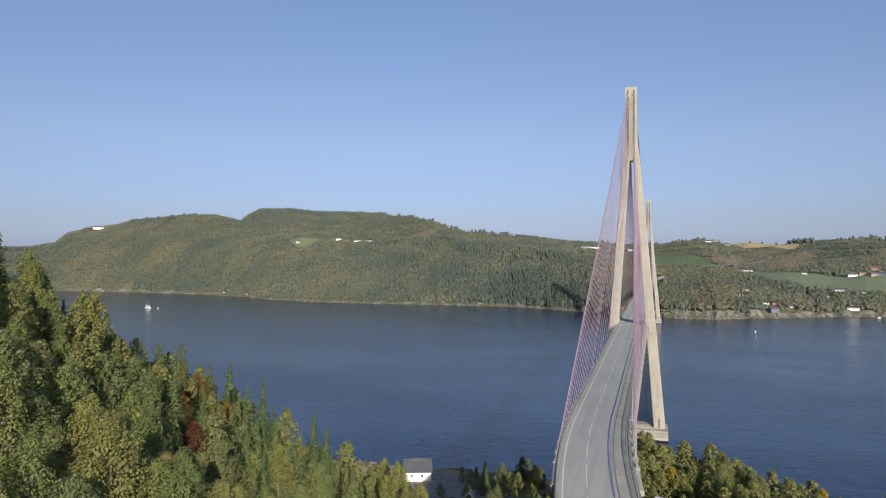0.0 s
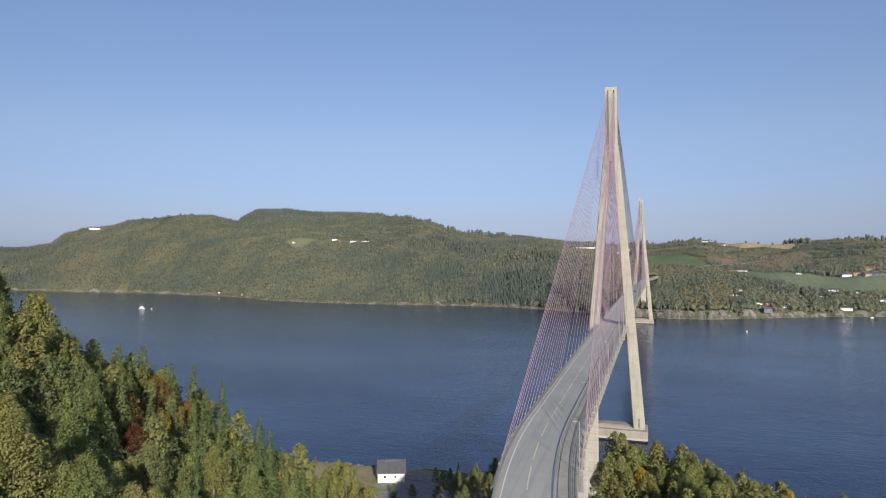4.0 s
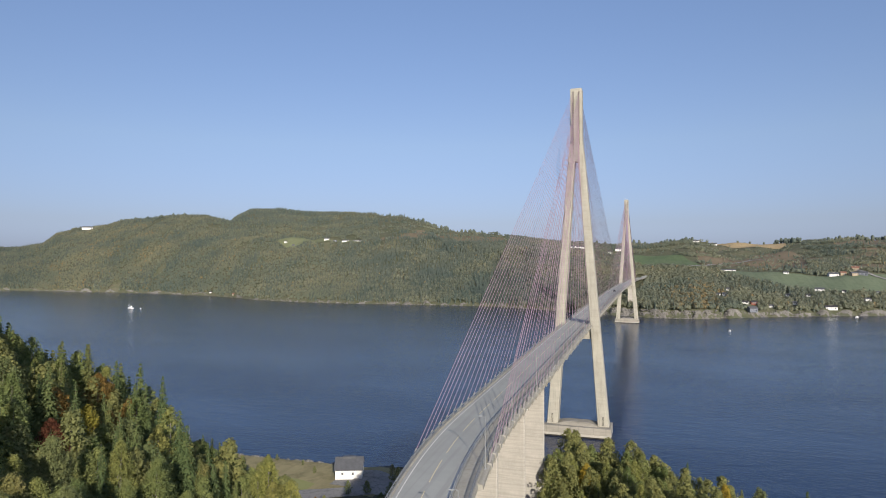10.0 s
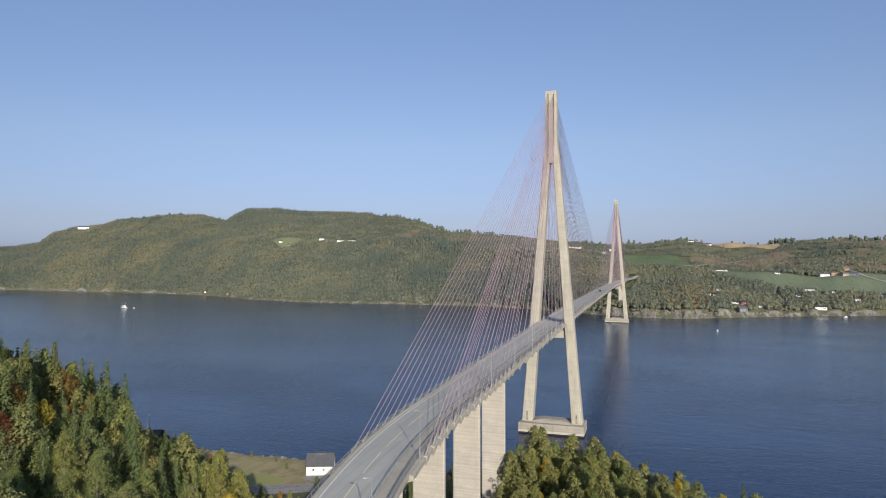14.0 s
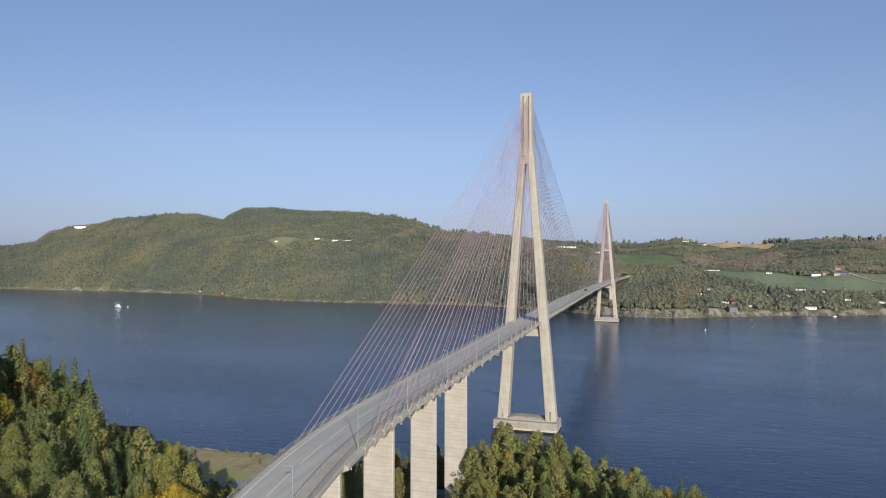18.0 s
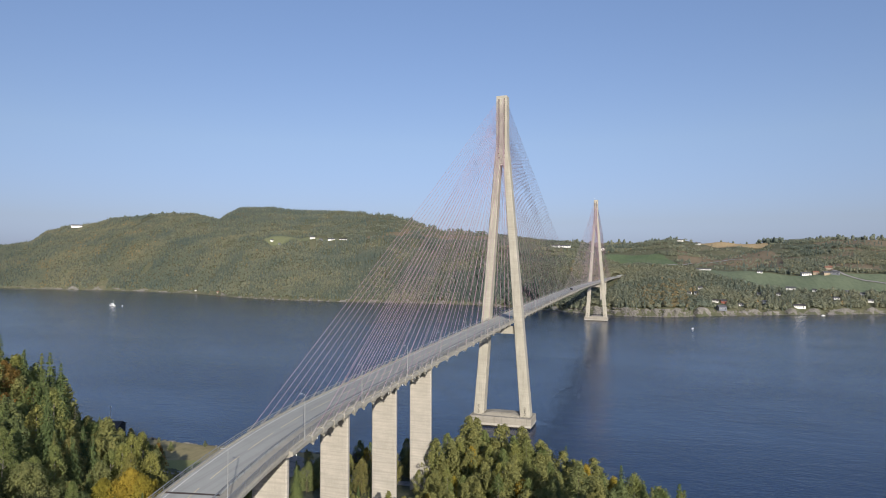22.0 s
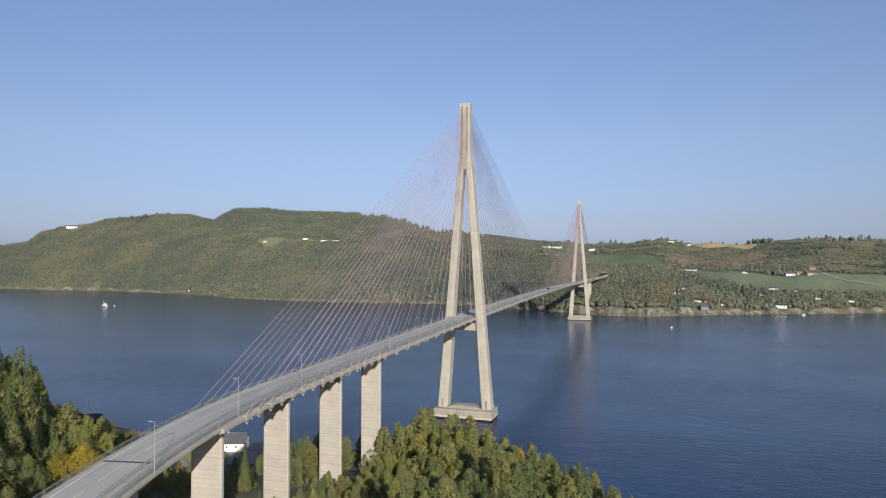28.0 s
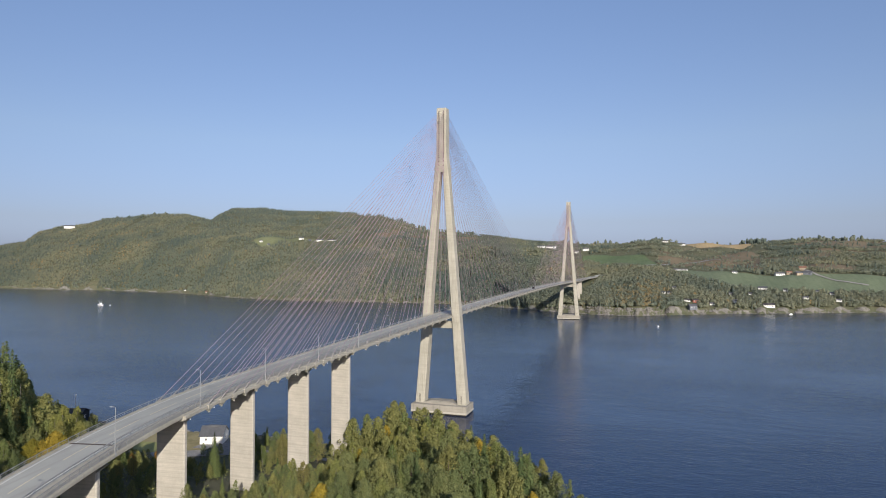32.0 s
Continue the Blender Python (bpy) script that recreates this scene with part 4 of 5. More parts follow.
KINDS = {}
for lod, (cl, per, size, tiers, ns) in {"near": (150, 84, 0.108, 58, 0.20), "mid": (105, 42, 0.180, 46, 0.26), "far": (66, 26, 0.27, 36, 0.36)}.items():
    KINDS["birch", lod] = [broadleaf(10 + k, t, w, f, LEAF_GREEN, BIRCH_BARK, cl, per, size, "birch", p) for k, (t, w, f, p) in enumerate(((14.5, 3.0, 0.08, 0.55), (16.0, 2.8, 0.10, 0.4), (12.5, 2.9, 0.05, 0.4), (15.0, 3.2, 0.08, 0.65), (13.5, 2.6, 0.06, 0.7)))]
    KINDS["alder", lod] = [broadleaf(30 + k, t, w, f, LEAF_OLIVE, BARK, cl, per, size, "alder", p) for k, (t, w, f, p) in enumerate(((11.5, 3.3, 0.05, 0.15), (9.5, 3.5, 0.04, 0.0), (13.0, 3.2, 0.08, 0.3), (11.0, 2.9, 0.05, 0.5)))]
    KINDS["aspen", lod] = [broadleaf(50 + k, t, w, f, LEAF_YELLOW, BIRCH_BARK, cl, per, size, "aspen", p) for k, (t, w, f, p) in enumerate(((11.0, 2.4, 0.08, 0.6), (8.0, 2.6, 0.04, 0.1)))]
    KINDS["rowan", lod] = [broadleaf(60 + k, t, w, f, m, BARK, cl, per, size, "rowan", 0.2) for k, (t, w, f, m) in enumerate(((10.0, 2.5, 0.06, LEAF_ORANGE), (9.0, 2.5, 0.05, LEAF_RED)))]
    KINDS["spruce", lod] = [spruce(80 + k, t, w, NEEDLES, tiers, "spruce", ns) for k, (t, w) in enumerate(((17.0, 3.1), (14.0, 2.8), (18.5, 3.2)))]
TREE_WORDS = {"birch": ("birch_tree", "tall green birch with a loose leafy crown"), "alder": ("alder_tree", "broad olive-green alder on the wooded bank"), "aspen": ("aspen_tree", "aspen turned bright yellow for autumn"),
              "rowan": ("rowan_tree", "small tree turned orange-red for autumn"), "spruce": ("spruce_tree", "dark pointed spruce among the birches")}
MADE = {}


def plant(kind, x, y, scale, turn, pick=0, lod="near"):
    lod = {True: "near", False: "far"}.get(lod, lod)
    variants = KINDS[kind, lod]
    key = (kind, lod, pick % len(variants))
    m = pose(x, y, z_at(x, y), 0, 0, turn) @ Matrix.Diagonal((scale, scale, scale, 1))
    if key in MADE:
        ob = copy_thing(MADE[key], pose(x, y, z_at(x, y), 0, 0, turn))
        ob.scale = (scale, scale, scale * (0.92 + 0.16 * ((x * 7.3 + y * 3.1) % 1)))
        return ob
    nm, lab = TREE_WORDS[kind]
    if kind == "rowan" and pick % 2 == 0:
        lab = "small tree turned orange-brown for autumn"
    ob = thing(nm, lab, "tree", m, "trees on the near bank")
    trunk, crown = variants[key[2]]
    child("trunk", trunk, ob)
    child("crown", crown, ob)
    MADE[key] = ob
    return ob


def deck_gap(x, y):
    """Distance across from the middle of the deck, and the deck's height there."""
    s = y
    if y < CURVE_FROM:
        s = CURVE_FROM - CURVE_R * math.asin(min(1.0, (CURVE_FROM - y) / CURVE_R))
    c, side = deck_at(s)
    return (x - c.x), c.z


def woods():
    rng = np.random.RandomState(4)
    out = []
    for gx_ in np.arange(-175, 100, 4.4):
        for gy_ in np.arange(-276, -64, 4.4):
            x, y = gx_ + rng.uniform(-1.9, 1.9), gy_ + rng.uniform(-1.9, 1.9)
            u, u2, u3 = rng.uniform(size=3)
            z = z_at(x, y)
            off, dz = deck_gap(x, y)
            if z < 1.2 or (x - 10) * 0.4 < -(y + 290) * 0.62 - 40 and x < -110 and y < -250:
                continue
            az0 = math.degrees(math.atan2(x - 10.7, y + 288))
            if az0 < -57:
                continue
            left = off < 0
            room = 99.0
            if abs(off) < 10.5:
                room = dz - 4.5 - z
                if room < 5 or abs(off) < 5 or u3 < 0.35:
                    continue
            if left and y > -127 + 3 * math.sin(x * 0.25) + (10 if x < -85 else 0) and x > -132:
                continue
            if left and x <= -132 and y > -97:
                continue
            if left and -62 < x and y > -150 and x - off < 30 and u3 < 0.5:
                continue
            if not left and y < -212:
                continue
            if left and x > -8 and y < -225:
                continue
            out.append((x, y, z, off, room, u, u2, left))
    return out


# height of the canopy over the water: x, y, z of the crowns' upper side
CANOPY = np.array([(-85, -209, 74), (-54, -226, 62), (-33, -246, 60), (-40, -216, 52), (-31, -213, 48.5), (-126, -141, 48), (-94, -155, 48), (-79, -171, 47), (-64, -176, 46), (-53, -187, 46), (-70, -182, 50), (-98, -180, 63), (-92, -174, 57), (-85, -166, 51), (-72, -196, 61), (-64, -186, 52), (-60, -163, 31),
                   (-40, -197, 42), (-57, -144, 15), (-45, -163, 22), (-33, -187, 42), (-21, -201, 36), (-17, -208, 36), (-110, -199, 79), (-140, -180, 82), (-130, -160, 62), (-150, -112, 20), (-88, -132, 19),
                   (-60, -250, 73), (-45, -262, 67), (-80, -235, 81), (-100, -222, 84), (-70, -138, 11), (-44, -130, 11), (-34, -149, 17), (-23, -168, 25), (-12, -150, 17), (-25, -130, 10)])
CANOPY_EAST = np.array([(4, -107, 25), (19, -88, 21), (43, -98, 17), (66, -154, 35), (32, -129, 25), (51, -200, 41), (16, -172, 26), (28, -82, 19), (60, -120, 18), (12, -120, 17), (11, -145, 20), (12, -168, 24), (22, -150, 24), (80, -165, 22), (17, -197, 31), (30, -190, 31), (14, -184, 26)])


def canopy(x, y, table):
    w = 1.0 / ((table[:, 0] - x) ** 2 + (table[:, 1] - y) ** 2 + 30.0) ** 1.6
    return float((w * table[:, 2]).sum() / w.sum())


TALL = {"birch": 15.0, "alder": 11.5, "aspen": 10.0, "rowan": 10.0, "spruce": 17.0}
SITES = []
for x, y, z, off, room, u, u2, left in woods():
    n1 = math.sin(x * 0.09 + 1.3) + math.sin(y * 0.075 + x * 0.03)
    if left:
        kind = "spruce" if u < (0.09 if y < -205 else 0.30) + 0.08 * n1 else "birch" if u < 0.66 else "alder" if u < 0.93 or y < -205 else "aspen" if u < 0.955 else "rowan"
    else:
        kind = "spruce" if u < 0.10 + 0.04 * n1 else "birch" if u < 0.38 else "alder" if u < 0.965 else "aspen"
    high = min(canopy(x, y, CANOPY if left else CANOPY_EAST) - z, room) * ((0.80 + 0.20 * u2) if x > -45 and left else (0.80 + 0.30 * u2))
    if left and (x - 61) * 185 + (y + 296) * 161 > 1200 and y > -200 and off < -7:      # open view to the lane
        high = min(high, 4.5)
    bearing0, gap0 = math.degrees(math.atan2(x - 10.7, y + 288)), math.hypot(x - 10.7, y + 288)
    bearing1, gap1 = math.degrees(math.atan2(x - 37.5, y + 283.4)), math.hypot(x - 37.5, y + 283.4)
    if left and abs(bearing1 + 51.6) < 2.4 and gap1 < 113:                           # the red and the orange tree show above their neighbours
        high = min(high, 75.5 - 0.245 * gap1 - z)
    if left and abs(bearing1 + 48.1) < 2.0 and 80 < gap1 < 162:
        high = min(high, 75.5 - 0.192 * gap1 - z)
    bearing2, gap2 = math.degrees(math.atan2(x - 53.8, y + 284.8)), math.hypot(x - 53.8, y + 284.8)
    if left and -47.2 < bearing2 < -36 and y > -215:                                 # a lower edge of the wood towards the boathouse
        high = min(high, 75.5 - float(np.interp(bearing2, (-47.2, -45, -40, -36), (0.218, 0.238, 0.277, 0.31))) * gap2 - z)
    if left and -23.6 < bearing0 < -8 and y > -225:                                  # lower trees in front of the white house
        high = min(high, 75.0 - 0.325 * gap0 - z)
    if high < 3.0:
        continue
    if high < 8 and kind in ("birch", "spruce") and u2 < 0.6:
        kind = "alder"
    scale = min(1.42, high / TALL[kind])
    SITES.append((math.hypot(x - 20, y + 285) if left else math.hypot(x - 75, y + 290) * 0.8, kind, x, y, scale, u * 360 * 7, int(u2 * 997) * (2 if kind == "rowan" else 1)))
SITES.sort()
used, beyond = {}, {}
for dist, kind, x, y, scale, turn, pick in SITES:
    used[kind] = used.get(kind, 0) + 1
    if used[kind] <= 285:
        plant(kind, x, y, scale, turn, pick, "near" if dist < 92 else "mid" if dist < 165 else "far")
    else:
        beyond.setdefault(kind, []).append((x, y, scale, turn, pick))
for kind, spots_ in beyond.items():
    vs = []
    for x, y, scale, turn, pick in spots_:
        crown = KINDS[kind, "far"][pick % len(KINDS[kind, "far"])][1]
        co = np.empty(len(crown.vertices) * 3, np.float32)
        crown.vertices.foreach_get("co", co)
        co = co.reshape(-1, 3) * scale
        ca, sa = math.cos(turn), math.sin(turn)
        vs.append(np.stack([co[:, 0] * ca - co[:, 1] * sa + x, co[:, 0] * sa + co[:, 1] * ca + y, co[:, 2] + z_at(x, y)], -1))
    v = np.concatenate(vs)
    tagged(new(kind + "_wood", crown_mesh(kind + "_wood", v, KINDS[kind, "far"][0][1].materials[0])), TREE_WORDS[kind][1].replace("tall green birch", "green birches").replace("with a loose leafy crown", "farther up the wooded bank"), "woods", kind="stuff")

# bushes and saplings that fill the wood's floor
rng = np.random.RandomState(77)
low = []
for dist, kind, x, y, scale, turn, pick in SITES:
    m = 40
    px, py = x + rng.normal(size=m) * 2.0, y + rng.normal(size=m) * 2.0
    low.append(np.stack([px, py, ground_z(px, py) + rng.uniform(0.2, 2.6, m) * min(1.0, scale * 1.3)], -1))
low = np.concatenate(low)
low = low[low[:, 2] > 1.5]
tagged(new("undergrowth", crown_mesh("undergrowth", cards(low, np.array([0, 0, 0.8]), 0.30, rng, 0.5), LEAF_OLIVE)), "dense green bushes under the trees", "undergrowth", kind="stuff")

# trees that stand out
def tall_tree(kind, x, y, top, wide, deep, mat, label, seed):
    """A single tree whose crown begins deep metres below its top."""
    z = z_at(x, y)
    tall = top - z
    trunk, crown = broadleaf(seed, tall, wide, max(0.05, 1 - deep / tall), mat, BARK, 110, 50, 0.14, kind, 0.1)
    ob = thing(kind, label, "tree", pose(x, y, z), "trees on the near bank")
    child("trunk", trunk, ob)
    child("crown", crown, ob)


tall_tree("rowan_tree", -54, -211, 52.5, 2.2, 8.0, LEAF_RED, "small tree turned dark red for autumn", 71)
tall_tree("rowan_tree", -86, -173, 51.0, 3.3, 7.0, LEAF_ORANGE, "round tree turned orange-yellow for autumn", 72)
tall_tree("rowan_tree", -76.7, -174.3, 45.5, 1.7, 5.0, LEAF_ORANGE, "slim tree turned orange-red for autumn", 73)
plant("aspen", -48, -171, (30.5 - z_at(-48, -171)) / 11.0, 10, 0, True)
for x, y, top in ((-24, -201.5, 38.6), (-21.5, -199.8, 39.2), (-19, -198, 38.4)):
    plant("aspen", x, y, (top - z_at(x, y)) / 8.0, 80 * x, 1, True)
plant("aspen", 4, -108, 1.0, 120, 0, False)
plant("aspen", -26, -92, 0.9, 20, 0, False)
plant("alder", -107, -92, 0.35, 0, 1, False)
plant("alder", -126, -92, 0.62, 0, 0, False)
plant("spruce", -43, -88, 0.55, 0, 1, False)
plant("alder", -36, -92, 0.8, 50, 1, False)
plant("spruce", -33, -80, 0.45, 30, 0, False)
for x, y, q in ((-50, -90, 0.42), (-46, -95, 0.5), (-41, -99, 0.55), (-53, -103, 0.4), (-47, -84, 0.35), (-38, -84, 0.5), (-58, -106, 0.38), (-36, -104, 0.6), (-44, -106, 0.5), (-30, -96, 0.6)):
    plant("alder", x, y, q, x * 40, int(-x), "far")
for x, y, q in ((-118, -86, 0.22), (-98, -84, 0.2), (-86, -86, 0.18), (-104, -99, 0.2), (-78, -92, 0.2)):
    plant("alder", x, y, q, x * 40, int(-x), "mid")
plant("spruce", -13, -158, 0.75, 30, 0, True)
for x, y, top, k in ((-38, -201, 50.5, 0), (-42, -198, 49.5, 2), (-34.5, -199, 48.0, 1), (-45, -204, 51.5, 2), (-33, -204, 46.0, 0)):
    plant("spruce", x, y, (top - z_at(x, y)) / 17.0, 50 * k, k, True)
rng = np.random.RandomState(19)
for k in range(34):                                  # young trees on both sides of the lane under the viaduct
    x, y = rng.uniform(-38, 2), rng.uniform(-132, -107)
    if k > 23:
        x, y = rng.uniform(-36, -6), rng.uniform(-93, -80)
    kind = ("alder", "birch", "alder", "alder")[k % 4]
    if 5 < abs(deck_gap(x, y)[0]):
        plant(kind, x, y, rng.uniform(5.5, 10.5) / TALL[kind], k * 47, k, "mid")


def dead_tree(x, y, tall, seed):
    rng = np.random.RandomState(seed)
    t = thing("dead_tree", "bare bleached dead spruce above the birches", "tree", Matrix.Translation((x, y, z_at(x, y))), "trees on the near bank")
    child("trunk", mesh_of("trunk", *tube([(0, 0, -0.5), (0.2, 0, tall * 0.6), (0.1, 0.1, tall)], [0.06, 0.035, 0.012], 6), DEAD_WOOD), t)
    for k in range(16):
        h, a, r = tall * rng.uniform(0.45, 0.97), rng.uniform(0, 6.28), rng.uniform(0.4, 1.0)
        child("branch", mesh_of("branch", *tube([(0.15, 0, h), (0.15 + math.cos(a) * r, math.sin(a) * r, h - 0.1)], [0.025, 0.01], 4), DEAD_WOOD), t)


dead_tree(-64.6, -175.5, 44.2 - z_at(-64.6, -175.5), 1)
dead_tree(-54.9, -180.6, 43.6 - z_at(-54.9, -180.6), 2)


# ---- far woods, rocks and houses ----
def far_deck_clear(x, y):
    out = np.zeros(len(x), bool)
    for s_ in np.arange(560, 812, 6.0):
        c, side = deck_at(float(s_))
        out |= ((x - c.x) ** 2 + (y - c.y) ** 2 < (13.0 if s_ < 700 else 11.0) ** 2) & (ground_z(x, y) > c.z - 19)
    return out


HOUSES = []
def far_positions(seed, az0, az1, rho, pad, thin):
    rng = np.random.RandomState(seed)
    m = int(rho)
    az, t = rng.uniform(az0, az1, m), rng.uniform(0, 1, m)
    rs = np.interp(az, FAR_SHORE[:, 0], FAR_SHORE[:, 1])
    rk = np.interp(az, RELIEF[:, 0], RELIEF[:, 3])
    pad = pad + 9 * smooth(-6, -4, az)
    r = rs + pad + (rk + 70 - rs - pad) * t ** 1.15
    x, y = HERE[0] + r * np.sin(np.radians(az)), HERE[1] + r * np.cos(np.radians(az))
    z = ground_z(x, y)
    keep = ~in_fields(az, r) & ~far_deck_clear(x, y) & (z > 2.0)
    keep &= rng.uniform(size=m) < thin(x, y, az, r)
    for hx, hy, hr in HOUSES:
        keep &= (x - hx) ** 2 + (y - hy) ** 2 > hr * hr
        dx, dy = hx - HERE[0], hy - HERE[1]
        dist = math.hypot(dx, dy)
        along, acr = ((x - HERE[0]) * dx + (y - HERE[1]) * dy) / dist, np.abs((x - HERE[0]) * dy - (y - HERE[1]) * dx) / dist
        keep &= ~((acr < hr * 0.9) & (along < dist) & (along > dist - (30 if dist < 1500 else 70)))
    return x[keep], y[keep], z[keep], az[keep], r[keep], rng


def far_conifers(name, x, y, z, rng, label):
    m, k = len(x), 4
    h, w = rng.uniform(6.5, 13, m), rng.uniform(1.1, 1.7, m)
    a0 = rng.uniform(0, 6.28, m)
    rings = []
    for hz, wr in ((0.04, 1.0), (0.48, 0.62)):
        ang = a0[:, None] + np.arange(k) * 6.2832 / k + hz * 2
        jit = rng.uniform(0.8, 1.2, (m, k))
        rings.append(np.stack([x[:, None] + np.cos(ang) * (w * wr)[:, None] * jit, y[:, None] + np.sin(ang) * (w * wr)[:, None] * jit, np.broadcast_to((z + h * hz)[:, None], (m, k))], -1))
    v = np.concatenate(rings + [np.stack([x, y, z + h], -1)[:, None]], 1)
    nv = 2 * k + 1
    f = []
    for j in range(k):
        a, b, c, d = j, (j + 1) % k, k + (j + 1) % k, k + j
        f += [(a, b, c), (a, c, d), (d, c, 2 * k)]
    f = np.array(f)[None] + (np.arange(m) * nv)[:, None, None]
    me = soup(name, v.reshape(-1, 3), f, 3, HAZED_SPRUCE)
    me.shade_smooth()
    return tagged(new(name, me), label, "woods", kind="stuff")


def ball(level):
    bm = bmesh.new()
    bmesh.ops.create_icosphere(bm, subdivisions=level, radius=1.0)
    v, f = np.array([q.co[:] for q in bm.verts]), np.array([[q.index for q in t.verts] for t in bm.faces])
    bm.free()
    return v, f


def clumps(name, x, y, z, wide, tall, rng, mat, label, category, level=1, rough=0.36, lift=0.5):
    bv, bf = ball(level)
    m, nv = len(x), len(bv)
    s = rng.uniform(1 - rough, 1 + rough, (m, nv, 1))
    v = bv[None] * s
    a = rng.uniform(0, 6.28, m)
    ca, sa = np.cos(a)[:, None], np.sin(a)[:, None]
    vx, vy = v[..., 0] * ca - v[..., 1] * sa, v[..., 0] * sa + v[..., 1] * ca
    v = np.stack([x[:, None] + vx * wide[:, None], y[:, None] + vy * wide[:, None], z[:, None] + tall[:, None] * (lift + v[..., 2] * 0.5)], -1)
    f = bf[None] + (np.arange(m) * nv)[:, None, None]
    me = soup(name, v.reshape(-1, 3), f, 3, mat)
    if category == "woods":
        me.shade_smooth()
    return tagged(new(name, me), label, category, kind="stuff")


def cottage(x, y, L, D, Hh, turn, wall, roof, label, chimney=False, windows=2):
    if x < -500:
        L, D, Hh, turn = L * 0.8, D * 0.85, Hh * 0.72, -turn
    HOUSES.append((x, y, L * 0.5 + 2.0))
    gable_house("house", label, "house", (x, y), (L, D, Hh * 0.85), turn, wall, roof, z_at(x, y) + 0.5, 0.6, windows, chimney, 0.35, "houses on the far bank")


rng = np.random.RandomState(12)
WHITE_WORDS = "small white wooden house among the trees"
for x, y in ((137, 756), (120, 720), (129.5, 723), (221, 775), (250, 785), (306, 822), (353, 834), (327, 788), (222, 734), (153, 694), (187, 700), (373, 795), (373, 831)):
    cottage(x, y, rng.uniform(5, 8), rng.uniform(4.5, 6), rng.uniform(1.8, 2.4), rng.uniform(-25, 25), WHITE_WALL, (GREY_ROOF, DARK_ROOF, GREY_ROOF)[rng.randint(3)], WHITE_WORDS)
cottage(267, 731, 15, 7, 3.4, 5, WHITE_WALL, DARK_ROOF, "large white shore house with a dark roof", True, 5)
cottage(273, 820, 13, 7, 3, -15, WHITE_WALL, GREY_ROOF, "white house with a grey roof above the shore")
cottage(164, 695, 8, 6, 3.2, 10, RED_WALL, DARK_ROOF, "red wooden cottage with a dark roof")
cottage(158, 662, 11, 8, 4.5, 20, BLUE_WALL, GREY_ROOF, "grey-blue boathouse at the water's edge")
cottage(155, 938, 26, 5, 1.5, 8, WHITE_WALL, GREY_ROOF, "long low white barn beside the fields", False, 0)
cottage(243, 912, 8, 5, 2.5, 0, WHITE_WALL, GREY_ROOF, "small white field barn")
cottage(317, 930, 15, 8, 4, 10, WHITE_WALL, GREY_ROOF, "white farmhouse beside the hay field", True, 4)
cottage(333, 936, 9, 7, 4, 0, YELLOW_WALL, RUST_ROOF, "ochre farm shed with a rusty roof")
cottage(345, 925, 12, 8, 4.5, 30, YELLOW_WALL, GREY_ROOF, "ochre farm barn with a grey roof")
cottage(365, 990, 12, 9, 5.5, 0, YELLOW_WALL, RUST_ROOF, "orange farmhouse with a red tiled roof", True)
cottage(360, 930, 14, 8, 4, -20, BLUE_WALL, GREY_ROOF, "long grey farm barn")
cottage(147, 1672, 16, 9, 4.5, 8, WHITE_WALL, GREY_ROOF, "white house on the wooded ridge")
cottage(192, 1672, 20, 9, 5, -8, WHITE_WALL, GREY_ROOF, "white house on the wooded ridge")
cottage(-745, 1122, 15, 10, 6, -28, WHITE_WALL, GREY_ROOF, "white farmhouse on the hillside pasture", True, 4)
cottage(-728, 1135, 10, 8, 4, -20, BLUE_WALL, GREY_ROOF, "grey farm building on the hillside pasture")
cottage(-712, 1160, 22, 9, 4.5, -28, WHITE_WALL, GREY_ROOF, "white barn on the hillside pasture", False, 5)
cottage(-690, 1182, 26, 10, 4.5, -20, WHITE_WALL, DARK_ROOF, "long white barn on the hillside pasture", False, 5)
cottage(-840, 1086, 9, 7, 4.5, -30, WHITE_WALL, DARK_ROOF, "white house at the pasture's edge")
cottage(-822, 1092, 7, 6, 3.0, -40, BLUE_WALL, GREY_ROOF, "grey outbuilding at the pasture's edge")
cottage(-1744, 1322, 40, 14, 10, -45, WHITE_WALL, GREY_ROOF, "long white building on the hilltop", False, 6)
cottage(-901, 883, 8, 6, 2.4, -38, WHITE_WALL, DARK_ROOF, "white boathouse on the far shore")
cottage(-812, 844, 7, 6, 3, -38, YELLOW_WALL, RUST_ROOF, "small brown hut on the far shore")
cottage(-167, 1343, 20, 9, 4, -8, WHITE_WALL, GREY_ROOF, "white barn on the wooded ridge", False, 4)
cottage(-146, 1378, 26, 9, 4, -8, WHITE_WALL, GREY_ROOF, "white barn on the wooded ridge", False, 4)
cottage(-53, 1353, 14, 10, 5, -4, WHITE_WALL, GREY_ROOF, "white gabled farmhouse above the meadow", True, 3)
cottage(-72, 1311, 9, 7, 3.5, -4, WHITE_WALL, GREY_ROOF, "white cottage above the meadow")
strip("farm_road", [(60, 940), (104, 978), (140, 1060), (165, 1126), (208, 1138), (260, 1180)], 7, PALE_GRAVEL, "pale gravel farm road between the fields", "road", 1.4, True)
strip("farm_road", [(350, 1040), (364, 960), (375, 930), (398, 907), (440, 890)], 6, PALE_GRAVEL, "pale gravel farm road past the barns", "road", 1.6, True)
for x, y in ((80, 958), (104, 978), (122, 1020), (140, 1060), (152, 1090), (165, 1126), (187, 1132), (208, 1138), (234, 1158), (364, 960), (375, 930), (398, 907), (420, 898)):
    HOUSES.append((x, y, 11))
rd0, _ = deck_at(798.0)
